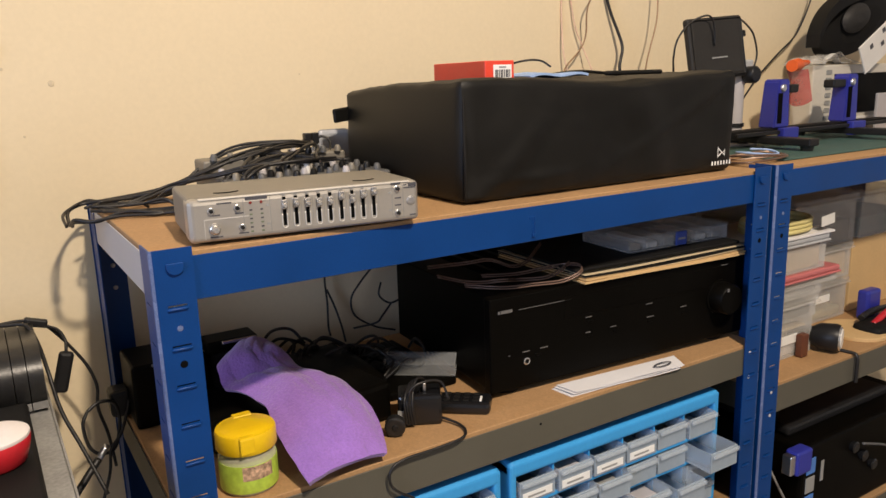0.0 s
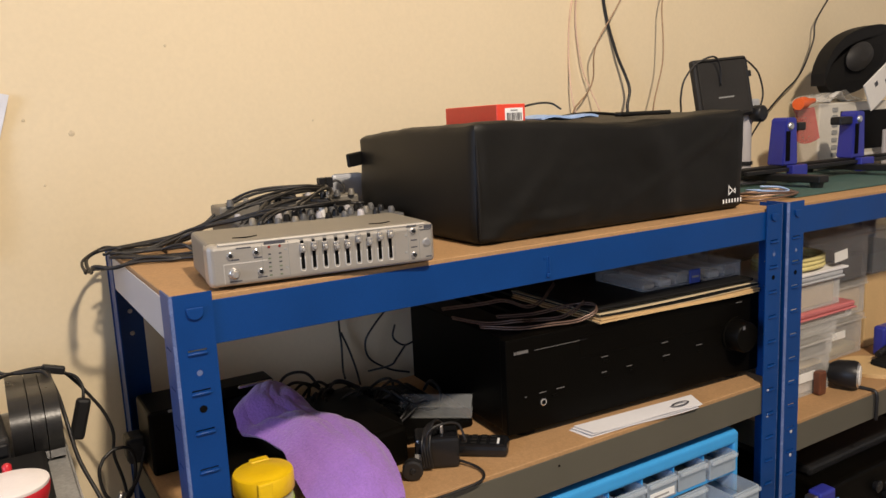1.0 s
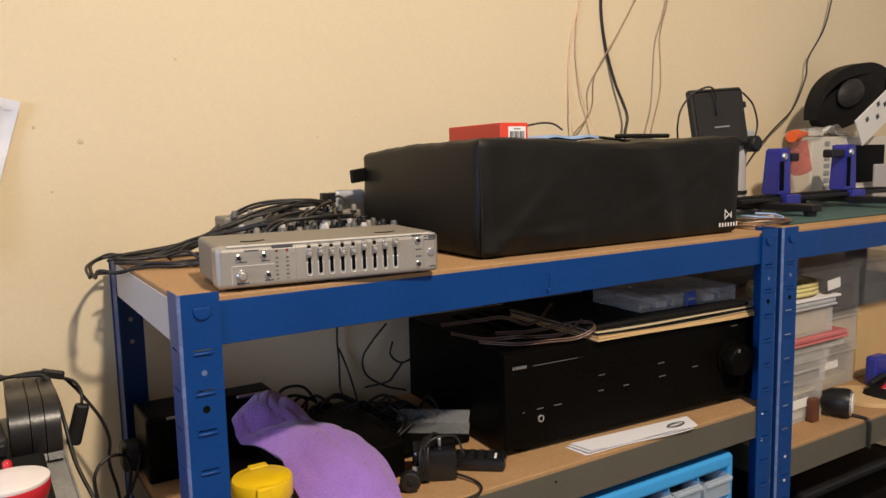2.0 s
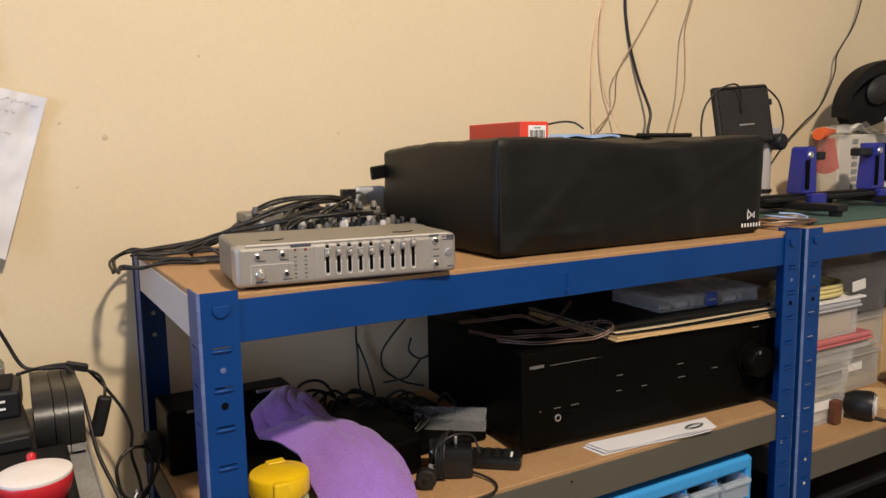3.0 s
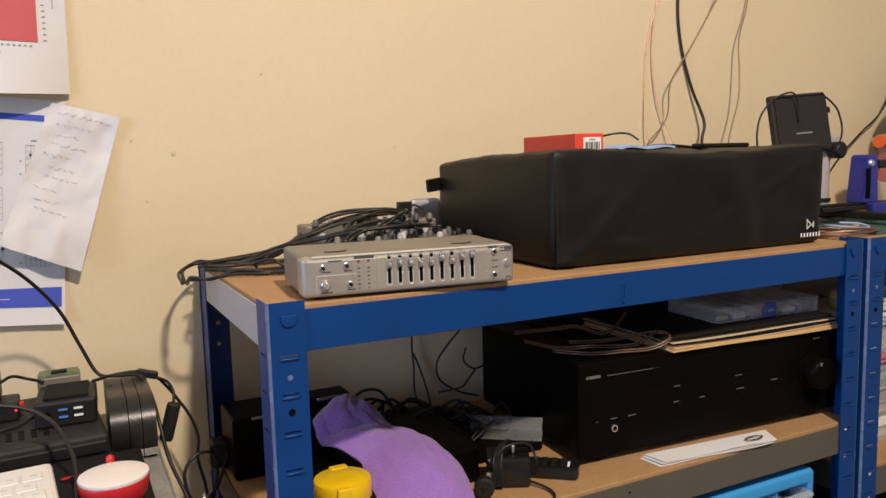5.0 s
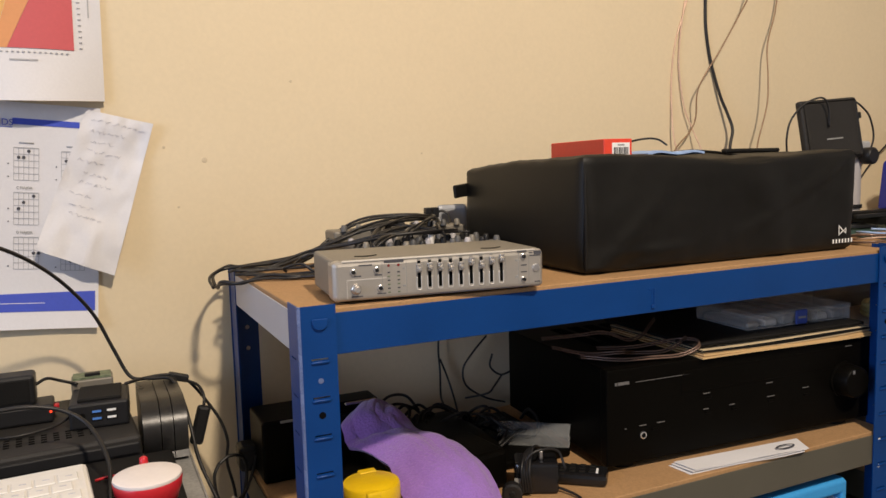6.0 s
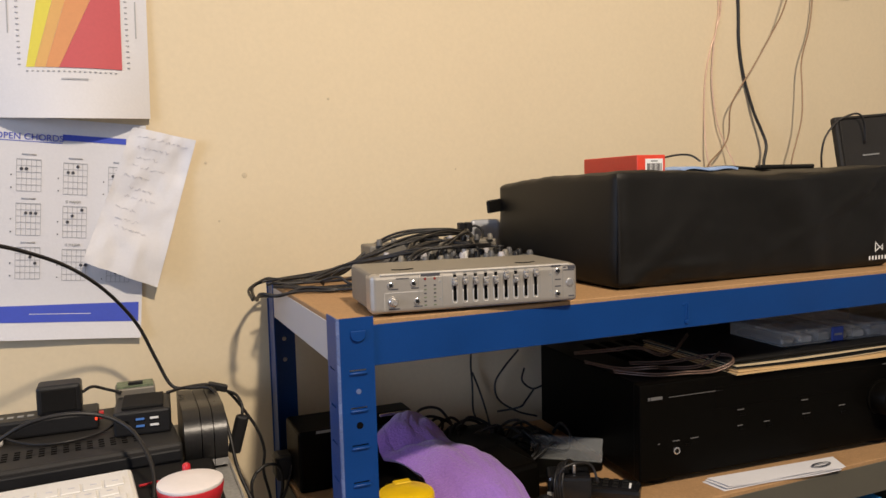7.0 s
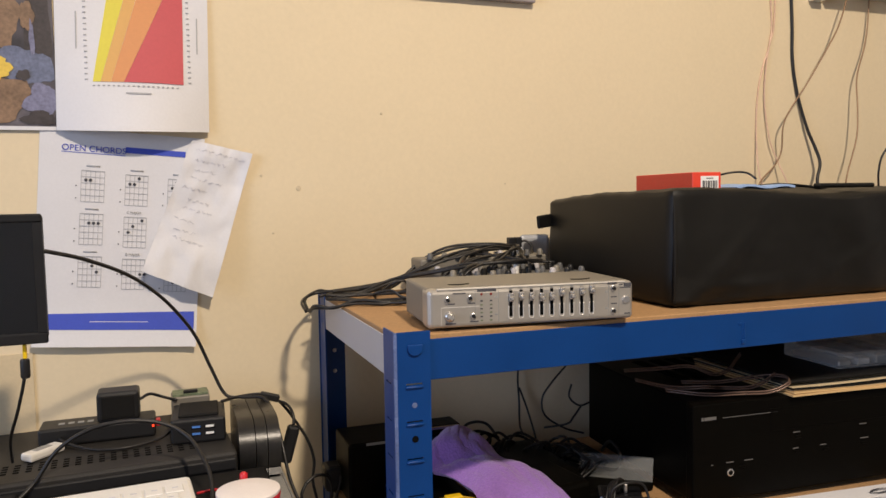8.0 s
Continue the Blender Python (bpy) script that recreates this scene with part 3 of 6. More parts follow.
travel = (0.72, 0.74, 0.72, 0.69, 0.70, 0.80, 0.70, 0.79, 0.83)
for i in range(9):
    cx = eqx(0.385 + 0.0500 * i)
    part("slider_slot", bx(cx - 0.0017, cx + 0.0017, YF - 0.0004, YF + 0.0004, eqz(0.22), eqz(0.90)), SLOT, face)
    part("slot_rim", tube([(cx - 0.0024, YF - 0.0002, eqz(0.50)), (cx - 0.0024, YF - 0.0002, eqz(0.22)), (cx - 0.0014, YF - 0.0002, eqz(0.165)), (cx + 0.0014, YF - 0.0002, eqz(0.165)), (cx + 0.0024, YF - 0.0002, eqz(0.22)), (cx + 0.0024, YF - 0.0002, eqz(0.50))], 0.0006), EDGELINE, face, "bright slot rim")
    cz = eqz(travel[i])
    part("slider_cap", join(bx(cx - 0.0029, cx + 0.0029, YF - 0.0030, YF - 0.0005, cz - 0.0048, cz + 0.0048, 0.0012, 2), lathe([(0.0026, 0.0028), (0.0024, 0.0060), (0.0016, 0.0072)], 12, (cx, YF, cz - 0.0008), "y"), bx(cx - 0.0026, cx + 0.0026, YF - 0.0038, YF - 0.0030, cz + 0.0024, cz + 0.0044, 0.0004, 1)), CAPPL, face, "silver slider cap")
for u in (0.315, 0.862):
    for v in (0.30, 0.74):
        part("scale_mark", bx(eqx(u) - 0.0014, eqx(u) + 0.0014, YF - 0.0003, YF + 0.0003, eqz(v) - 0.0010, eqz(v) + 0.0010), GREYINK, face)
part("level_knob", lathe([(0.0056, 0), (0.0054, 0.0016), (0.0038, 0.0026), (0.0034, 0.0085), (0.0026, 0.0096)], 18, (eqx(0.095), YF, eqz(0.30)), "y"), CAPPL, face, "small silver rotary knob")
for u, v in ((0.085, 0.72), (0.190, 0.74), (0.205, 0.28), (0.897, 0.83), (0.897, 0.22)):
    k = part("button", lathe([(0.0034, 0), (0.0034, 0.0012), (0.0026, 0.0016)], 14, (eqx(u), YF, eqz(v)), "y"), CHROME, face)
    part("button_cap", lathe([(0.0021, 0.0012), (0.0019, 0.0034), (0.0012, 0.0036)], 12, (eqx(u), YF, eqz(v)), "y"), BLACKGL, k)
part("rule_line", join(bx(eqx(0.055), eqx(0.235), YF - 0.0003, YF + 0.0003, eqz(0.515), eqz(0.54)), bx(eqx(0.055), eqx(0.0575), YF - 0.0003, YF + 0.0003, eqz(0.08), eqz(0.54))), EDGELINE, face)
for a, b, v0, v1 in ((0.225, 0.315, 0.90, 0.965), (0.868, 0.915, 0.945, 0.985), (0.952, 0.99, 0.86, 0.955)):
    part("dark_plate", bx(eqx(a), eqx(b), YF - 0.0003, YF + 0.0003, eqz(v0), eqz(v1)), DARKINK, face)
for a in (0.245, 0.290):
    part("clip_led", lathe([(0.0015, 0), (0.0013, 0.0006)], 8, (eqx(a), YF, eqz(0.83)), "y"), DARKRED, face)
    for j in range(6):
        part("level_led", bx(eqx(a) - 0.0013, eqx(a) + 0.0013, YF - 0.0004, YF + 0.0003, eqz(0.16 + 0.1 * j) - 0.0007, eqz(0.16 + 0.1 * j) + 0.0007), DARKINK if j % 2 else CIRCUIT, face)
for u in (0.325, 0.214, 0.925, 0.872):
    part("panel_line", bx(eqx(u), eqx(u) + 0.0004, YF - 0.0003, YF + 0.0003, eqz(0.1), eqz(0.92)), GREYINK, face)
part("maker_badge", lathe([(0.0046, 0), (0.0044, 0.0010), (0.003, 0.0014)], 18, (eqx(0.962), YF, eqz(0.50)), "y"), STEEL, face, "oval metal maker's badge")
for i in range(9):
    part("panel_print", bx(eqx(0.378 + 0.05 * i), eqx(0.392 + 0.05 * i), YF - 0.0003, YF + 0.0003, eqz(0.93), eqz(0.952)), GREYINK, face)
    part("scale_line", bx(eqx(0.407 + 0.05 * i), eqx(0.4085 + 0.05 * i), YF - 0.0003, YF + 0.0003, eqz(0.26), eqz(0.86)), GREYINK, face)
for a, b, v in ((0.93, 0.945, 0.90), (0.088, 0.12, 0.60), (0.18, 0.215, 0.60), (0.075, 0.125, 0.10), (0.19, 0.23, 0.13), (0.93, 0.985, 0.82), (0.955, 0.985, 0.12), (0.885, 0.915, 0.58), (0.885, 0.915, 0.40), (0.11, 0.17, 0.86)):
    part("panel_print", bx(eqx(a), eqx(b), YF - 0.0003, YF + 0.0003, eqz(v), eqz(v + 0.03)), DARKINK, face)

# it stands askew, its end with the badge nearer the shelf edge
eq.matrix_world = Matrix.Translation((0.0395, 0.0125, 0.9)) @ Matrix.Rotation(radians(-6.2), 4, "Z") @ Matrix.Translation((0.163 - X0, 0.07 - YF, 0))

# ---------------------------------------------------------------- mixer and its cable tangle
mix = thing("audio_mixer", (0.24, 0.28, 0.900), "grey compact audio mixer under a tangle of black cables", "mixer")
part("body", bx(0.138, 0.345, 0.190, 0.378, 0.902, 0.932, 0.003), GREYMIX, mix)
part("rear_riser", bx(0.138, 0.345, 0.330, 0.378, 0.930, 0.949, 0.003), SILVERDARK, mix)
for i in range(9):
    for j in range(5):
        z = 0.932 if j < 4 else 0.949
        m_ = (BLACKPL, GREYMIX, SILVERDARK, BLACKPL, BLACKMT, GREYMIX, GALV)[(i + 2 * j) % 7]
        part("control_knob", lathe([(0.0052, 0), (0.0046, 0.005), (0.0034, 0.0085), (0.0026, 0.009)], 10, (0.152 + 0.0225 * i, 0.204 + 0.031 * j, z - 0.0003)), m_, mix)
for i in range(4):
    part("socket", lathe([(0.006, 0), (0.006, 0.006), (0.004, 0.0065)], 12, (0.20 + 0.035 * i, 0.352, 0.9485)), CHROME, mix)

random.seed(4)
# a coil that runs over the mixer and hangs past the rack's end
tangle = [
    [(-0.034, 0.300, 0.889), (-0.030, 0.345, 0.898), (-0.012, 0.37, 0.903), (0.02, 0.36, 0.907), (0.08, 0.33, 0.918), (0.13, 0.30, 0.938), (0.19, 0.30, 0.962), (0.25, 0.32, 0.966), (0.30, 0.365, 0.962)],
    [(-0.034, 0.300, 0.889), (-0.031, 0.270, 0.896), (-0.016, 0.245, 0.899), (0.015, 0.235, 0.9035), (0.06, 0.22, 0.9035), (0.10, 0.25, 0.908), (0.14, 0.25, 0.930), (0.20, 0.27, 0.955), (0.28, 0.33, 0.958)],
    [(-0.012, 0.33, 0.9035), (0.02, 0.34, 0.908), (0.07, 0.33, 0.915), (0.12, 0.32, 0.932), (0.18, 0.33, 0.955), (0.24, 0.345, 0.970), (0.31, 0.37, 0.968)],
    [(-0.008, 0.30, 0.9035), (0.03, 0.26, 0.904), (0.09, 0.22, 0.904), (0.13, 0.20, 0.910), (0.16, 0.21, 0.945), (0.21, 0.25, 0.950), (0.27, 0.28, 0.950)],
    [(0.0, 0.31, 0.9045), (0.04, 0.30, 0.910), (0.09, 0.31, 0.925), (0.14, 0.27, 0.938), (0.18, 0.24, 0.952), (0.24, 0.23, 0.950), (0.30, 0.25, 0.947)],
    [(0.002, 0.28, 0.904), (0.05, 0.235, 0.9045), (0.10, 0.195, 0.904), (0.125, 0.19, 0.911), (0.12, 0.23, 0.918), (0.08, 0.27, 0.910), (0.03, 0.29, 0.907)],
    [(-0.005, 0.315, 0.907), (0.05, 0.33, 0.906), (0.10, 0.35, 0.912), (0.15, 0.36, 0.945), (0.20, 0.35, 0.968), (0.26, 0.335, 0.972), (0.30, 0.36, 0.968)],
    [(0.065, 0.28, 0.912), (0.075, 0.262, 0.924), (0.09, 0.258, 0.927), (0.098, 0.27, 0.915), (0.085, 0.285, 0.907)],
    [(0.05, 0.26, 0.907), (0.045, 0.245, 0.914), (0.065, 0.235, 0.918), (0.08, 0.225, 0.909), (0.12, 0.21, 0.906)],
    [(0.16, 0.24, 0.944), (0.19, 0.29, 0.958), (0.23, 0.33, 0.965), (0.27, 0.345, 0.967), (0.305, 0.372, 0.968)],
    [(0.20, 0.22, 0.945), (0.235, 0.25, 0.961), (0.27, 0.30, 0.967), (0.30, 0.35, 0.968)],
    [(0.17, 0.34, 0.952), (0.22, 0.31, 0.961), (0.26, 0.27, 0.954), (0.31, 0.24, 0.946)],
    [(0.26, 0.22, 0.946), (0.27, 0.26, 0.958), (0.29, 0.30, 0.960), (0.31, 0.35, 0.962), (0.312, 0.372, 0.966)],
    [(0.31, 0.37, 0.962), (0.325, 0.372, 0.974), (0.336, 0.366, 0.968), (0.332, 0.355, 0.954), (0.315, 0.34, 0.950), (0.28, 0.30, 0.952)],
]
tangle += [[(x + random.uniform(-0.008, 0.008), y + random.uniform(-0.012, 0.012), max(z + random.uniform(-0.003, 0.005), 0.9030 if x > 0 else 0.88)) for x, y, z in pts] for pts in tangle[:7] + tangle[9:12]]
for i, pts in enumerate(tangle):
    pts = [(x, y, z - 0.006 * max(0.0, min(1.0, (z - 0.94) / 0.02))) for x, y, z in pts]
    solo("audio_cable", tube(pts, 0.0019 if i % 3 else 0.0023), RUBBER, "black audio cable tangled over the mixer", "cable", "cables on the mixer")
plug = thing("jack_plugs", (0.311, 0.374, 0.949), "pair of black moulded plugs standing in the mixer", "plug")
for k in (0.3045, 0.3165):
    part("plug_body", bx(k - 0.0052, k + 0.0052, 0.368, 0.380, 0.958, 0.974, 0.0015), BLACKPL, plug)
    part("strain_relief", lathe([(0.0036, 0.9485), (0.0042, 0.9585)], 10, (k, 0.374, 0)), RUBBER, plug)
solo("white_plug", lathe([(0.004, 0), (0.004, 0.012), (0.0025, 0.016)], 12, (0.246, 0.235, 0.932)), WHITEPL, "small white plug on the mixer", "plug")

# ---------------------------------------------------------------- amplifier on the lower shelf
AM = pose(0.411, 0.063, 0.630, 0, 0, -3.4)       # front left lower corner, face along +x
AW, AD, AH = 0.470, 0.285, 0.1405
amp = thing("stereo_amplifier", (0.64, 0.18, 0.630), "black stereo receiver with a large volume knob", "amplifier")
part("cabinet", turned(bx(0.002, AW - 0.002, 0.014, AD, 0.012, AH - 0.001, 0.002), AM), AMPBLK, amp)
front = part("front_panel", turned(bx(0, AW, 0, 0.016, 0.010, AH - 0.001, 0.0025), AM), AMPBLK, amp)
for fx in (0.04, AW - 0.04):
    for fy in (0.03, AD - 0.03):
        part("foot", turned(lathe([(0.018, 0.0004), (0.020, 0.0125)], 16, (fx, fy, 0)), AM), BLACKMT, amp)
part("volume_knob", turned(lathe([(0.027, 0), (0.027, 0.003), (0.0245, 0.004), (0.0235, 0.024), (0.0215, 0.026)], 32, (AW - 0.055, 0, 0.0760), "y"), AM), AMPBLK, front, "large round volume knob")
part("knob_pointer", turned(bx(AW - 0.066, AW - 0.062, -0.0268, -0.0255, 0.090, 0.095), AM), STEEL, front)
part("headphone_socket", turned(join(lathe([(0.0050, 0), (0.0050, 0.0014), (0.0038, 0.0018)], 18, (0.0560, 0, 0.0460), "y")), AM), CHROME, front, "bright headphone socket ring")
part("socket_hole", turned(lathe([(0.0030, 0.0015), (0.0030, 0.0021)], 14, (0.0560, 0, 0.0460), "y"), AM), SLOT, front)
part("display_window", turned(bx(0.118, 0.415, -0.0006, 0.001, 0.094, 0.124, 0.0004, 1), AM), AMPBLK, front, "dark display window")
for u, w, z in ((0.016, 0.018, 0.1180), (0.012, 0.003, 0.118)):
    part("maker_mark", turned(bx(u, u + w, -0.0006, 0.0004, z, z + 0.0040), AM), AMPINK, front, "small grey maker's bar")
part("maker_mark", turned(bx(0.044, 0.130, -0.0006, 0.0004, 0.1190, 0.1197), AM), AMPINK, front)
for u, z, w in ((0.050, 0.0590, 0.011), (0.078, 0.0590, 0.013), (0.155, 0.088, 0.011), (0.155, 0.066, 0.009), (0.200, 0.066, 0.010), (0.266, 0.088, 0.012), (0.268, 0.068, 0.014), (0.335, 0.072, 0.012), (0.418, 0.124, 0.013), (0.027, 0.058, 0.003)):
    part("panel_print", turned(bx(u, u + w, -0.0006, 0.0004, z, z + 0.0011), AM), AMPINK, front)
for u, z in ((0.070, 0.050), (0.205, 0.058), (0.270, 0.060), (0.338, 0.060), (0.158, 0.060), (0.158, 0.080)):
    part("push_button", turned(bx(u, u + 0.010, -0.0014, 0.0006, z, z + 0.0035, 0.0006, 1), AM), AMPBLK, front)
for i in range(12):
    part("vent_slot", turned(bx(0.06 + 0.03 * i, 0.08 + 0.03 * i, 0.12, 0.25, AH - 0.0012, AH - 0.0004), AM), SLOT, amp)

TOPZ = 0.630 + AH
# papers, binders and parts box on the amplifier
fold = thing("paper_folders", (0.72, 0.17, TOPZ), "stack of manila folders and papers on the amplifier", "folders")
for k, (m_, dx, dy, h) in enumerate(((PAPERTAN, 0.0, 0.0, 0.0021), (PAPERTAN, 0.004, 0.002, 0.0020), (PAPERCREAM, 0.006, 0.006, 0.0012), (BLACKMT, 0.005, 0.005, 0.0018), (PAPERCREAM, 0.006, 0.008, 0.0010))):
    z0 = TOPZ + 0.0005 + 0.0023 * k
    part("sheet", sheet(lambda u, v, z0=z0, dx=dx, dy=dy: (0.557 + dx + 0.313 * u, 0.046 - 0.018 * u + dy + 0.20 * v, z0 + 0.0010 * math.sin(5 * u + k) - 0.0015 * (1 - v) * math.sin(3 * u)), 14, 6, h), m_, fold)
solo("ring_binder", turned(bx(0, 0.320, 0, 0.215, 0, 0.005, 0.002), pose(0.549, 0.0560, TOPZ + 0.0130, 0, 0, -3.4)), BLACKMT, "thin black binder lying on the folders", "binder")
org = thing("parts_organiser", (0.77, 0.14, TOPZ + 0.018), "clear plastic compartment box with a blue clasp", "parts box")
OG = pose(0.672, 0.078, TOPZ + 0.0183, 0, 0, -4)
part("box", turned(join(bx(0, 0.200, 0, 0.0012, 0, 0.021), bx(0, 0.200, 0.108, 0.1092, 0, 0.021), bx(0, 0.0012, 0.0014, 0.1078, 0, 0.021), bx(0.1988, 0.200, 0.0014, 0.1078, 0, 0.021), bx(0.0014, 0.1986, 0.0014, 0.1078, 0, 0.001)), OG), BOXCLEAR, org)
part("lid", turned(bx(-0.001, 0.201, -0.001, 0.110, 0.0215, 0.0235, 0.0006, 1), OG), BOXCLEAR, org)
for i in range(1, 6):
    part("divider", turned(bx(0.0333 * i, 0.0333 * i + 0.001, 0.002, 0.107, 0.0012, 0.020), OG), BOXCLEAR, org)
random.seed(11)
for i in range(6):
    part("filling", turned(bx(0.005 + 0.0333 * i, 0.028 + 0.0333 * i, 0.006, 0.10, 0.0013, 0.006 + 0.009 * random.random(), 0.002, 1), OG), (STEEL, WHITEPL, GREYINK)[i % 3], org)
part("clasp", turned(bx(0.088, 0.110, -0.0045, -0.0012, 0.001, 0.0225, 0.0012, 1), OG), CLASPBL, org, "blue snap clasp")
part("clasp_print", turned(bx(0.092, 0.106, -0.0050, -0.0044, 0.010, 0.013), OG), GREYINK, org)

wires = [
    [(0.415, 0.125, 0.002), (0.45, 0.085, 0.002), (0.49, 0.070, 0.003), (0.53, 0.058, 0.004), (0.556, 0.052, 0.014), (0.566, 0.072, 0.0185), (0.545, 0.10, 0.013), (0.50, 0.12, 0.006), (0.46, 0.15, 0.003)],
    [(0.412, 0.19, 0.002), (0.43, 0.13, 0.003), (0.455, 0.092, 0.010), (0.485, 0.100, 0.004), (0.515, 0.080, 0.006), (0.540, 0.078, 0.012), (0.562, 0.082, 0.020)],
    [(0.42, 0.23, 0.006), (0.445, 0.17, 0.020), (0.475, 0.15, 0.024), (0.505, 0.14, 0.012), (0.535, 0.145, 0.013), (0.565, 0.16, 0.024), (0.59, 0.18, 0.026)],
]
for pts in wires:
    for dz in (0.0, 0.0027):
        solo("speaker_wire", tube([(x, y + dz * 0.6, TOPZ + 0.0005 + z + dz) for x, y, z in pts], 0.0012), COPPER, "copper speaker wire loop lying on the amplifier", "wire", "wires on the amplifier")

# printed sheets half under the amplifier
doc = thing("printed_sheets", (0.6, 0.03, 0.630), "white printed sheets with a dark logo on the shelf edge", "paper")
for k in range(3):
    part("sheet", sheet(lambda u, v, k=k: (0.506 + 0.004 * k + (0.190 + 0.022 * v) * u - 0.004 * v, 0.014 - 0.018 * u + 0.036 * v, 0.6306 + 0.0018 * k + 0.0015 * math.sin(4 * u + k) ** 2 * (1 - v) + 0.002 * max(0, u - 0.8) * (1 - v)), 14, 5, 0.0005), PAPER, doc)
part("printed_logo", sheet(lambda u, v: (0.676 + 0.017 * math.cos(2 * math.pi * u) * (0.80 + 0.20 * v), 0.012 + 0.0065 * math.sin(2 * math.pi * u) * (0.6 + 0.4 * v), 0.6374), 24, 1, 0.0003), DARKINK, doc)

# ---------------------------------------------------------------- things in front of the amplifier
ada = thing("power_adapter", (0.305, 0.08, 0.630), "black mains adapter wrapped in its own lead", "power adapter")
AD_ = pose(0.276, 0.070, 0.6304, 0, 0, -28) @ Matrix.Diagonal((1.05, 1.15, 1.16, 1))
part("body", turned(bx(0, 0.052, 0, 0.036, 0, 0.034, 0.004), AD_), BLACKGL, ada)
part("rating_label", turned(bx(-0.0004, 0.012, -0.0006, 0.001, 0.004, 0.018), AD_), GREYINK, ada, "small grey rating label")
part("wound_lead", turned(join(*[tube([(0.010 + 0.003 * k, -0.004, 0.004), (0.008 + 0.003 * k, -0.003, 0.030), (0.014 + 0.003 * k, 0.016, 0.040 + 0.002 * k), (0.022 + 0.004 * k, 0.038, 0.034), (0.022 + 0.003 * k, 0.041, 0.006)], 0.0016) for k in range(4)]), AD_), RUBBER, ada)
part("lead_loop", turned(tube([(0.012, -0.003, 0.020), (0.016, -0.006, 0.044), (0.034, 0.0, 0.050), (0.052, 0.010, 0.044), (0.060, 0.006, 0.026)], 0.0015), AD_), RUBBER, ada)
part("pin", turned(bx(0.030, 0.034, 0.010, 0.016, 0.034, 0.044, 0.001, 1), AD_), STEEL, ada)
solo("adapter_cord", tube([(0.325, 0.062, 0.636), (0.337, 0.030, 0.634), (0.335, 0.010, 0.633), (0.320, -0.003, 0.6325), (0.285, -0.004, 0.6305), (0.240, -0.004, 0.6295), (0.224, -0.005, 0.621), (0.224, -0.005, 0.604), (0.236, -0.004, 0.590), (0.255, -0.002, 0.575), (0.275, 0.004, 0.54)], 0.0017),
     RUBBER, "thin black cord hanging over the shelf edge", "cable")
rem = thing("remote_control", (0.37, 0.07, 0.630), "black remote control lying on the shelf", "remote control")
RM = pose(0.334, 0.099, 0.6305, 0, 0, -40) @ Matrix.Diagonal((1.12, 1.1, 1.1, 1))
part("body", turned(bx(0, 0.075, -0.018, 0.018, 0, 0.014, 0.005), RM), BLACKGL, rem)
for i in range(5):
    for j in range(3):
        part("key", turned(bx(0.010 + 0.011 * i, 0.017 + 0.011 * i, -0.012 + 0.009 * j, -0.006 + 0.009 * j, 0.0138, 0.0156, 0.0008, 1), RM), BLACKMT, rem)
part("print_bar", turned(bx(0.062, 0.0645, -0.010, 0.004, 0.0139, 0.0146), RM), WHITEINK, rem)
pill = thing("clear_case", (0.365, 0.16, 0.630), "small clear plastic compartment case", "plastic case")
PL = pose(0.325, 0.200, 0.6435, 14, 0, -38)
part("case", turned(join(bx(0, 0.100, 0, 0.030, 0, 0.0012), bx(0, 0.100, 0, 0.0012, 0.0014, 0.018), bx(0, 0.100, 0.0288, 0.030, 0.0014, 0.018), bx(0, 0.0012, 0.0014, 0.0286, 0.0014, 0.018), bx(0.0988, 0.100, 0.0014, 0.0286, 0.0014, 0.018)), PL), CASECLEAR, pill)
part("lid", turned(bx(-0.0006, 0.1006, -0.0006, 0.0306, 0.0184, 0.0198, 0.0005, 1), PL), CASECLEAR, pill)
for k in (0.045, 0.066):
    part("divider", turned(bx(k, k + 0.001, 0.0014, 0.0286, 0.0014, 0.0178), PL), CASECLEAR, pill)
solo("small_black_box", bx(0.302, 0.408, 0.140, 0.330, 0.6304, 0.643, 0.004), AMPBLK, "small black box under a clear case", "box")

# yellow-lidded tub
jar = thing("plastic_jar", (0.0855, 0.046, 0.630), "clear jar with a yellow flip lid and green label", "jar")
JC = (0.0815, 0.0460, 0)
part("jar_wall", lathe([(0.0275, 0.6305), (0.0297, 0.633), (0.0303, 0.640), (0.0303, 0.668), (0.0283, 0.6725), (0.0270, 0.676)], 36, JC), JARCLEAR, jar)
part("contents", lathe([(0.0259, 0.6315), (0.0283, 0.634), (0.0286, 0.655), (0.0281, 0.658)], 28, JC), POWDER, jar)
part("wrap_label", lathe([(0.0305, 0.6345), (0.0306, 0.6350), (0.0306, 0.6645), (0.0305, 0.665)], 36, JC), LABELGRN, jar, "green and yellow wrap label")
bm = bmesh.new()
ring = [[bm.verts.new((JC[0] + 0.0308 * math.cos(a), JC[1] + 0.0308 * math.sin(a), z)) for a in [radians(-118 + 62 * i / 10) for i in range(11)]] for z in (0.649, 0.6645)]
for i in range(10):
    bm.faces.new((ring[0][i], ring[0][i + 1], ring[1][i + 1], ring[1][i]))
part("label_picture", bm, LABELPIC, jar, "small printed picture on the label")
lid = part("lid", lathe([(0.0309, 0.6765), (0.0318, 0.678), (0.0316, 0.6945), (0.0305, 0.6970), (0.0254, 0.6975), (0.0243, 0.6985), (0.010, 0.699)], 40, JC), YELLOW, jar, "ribbed yellow lid")
part("flip_tab", bx(0.066, 0.082, 0.0140, 0.024, 0.6785, 0.6975, 0.002), YELLOW, lid)
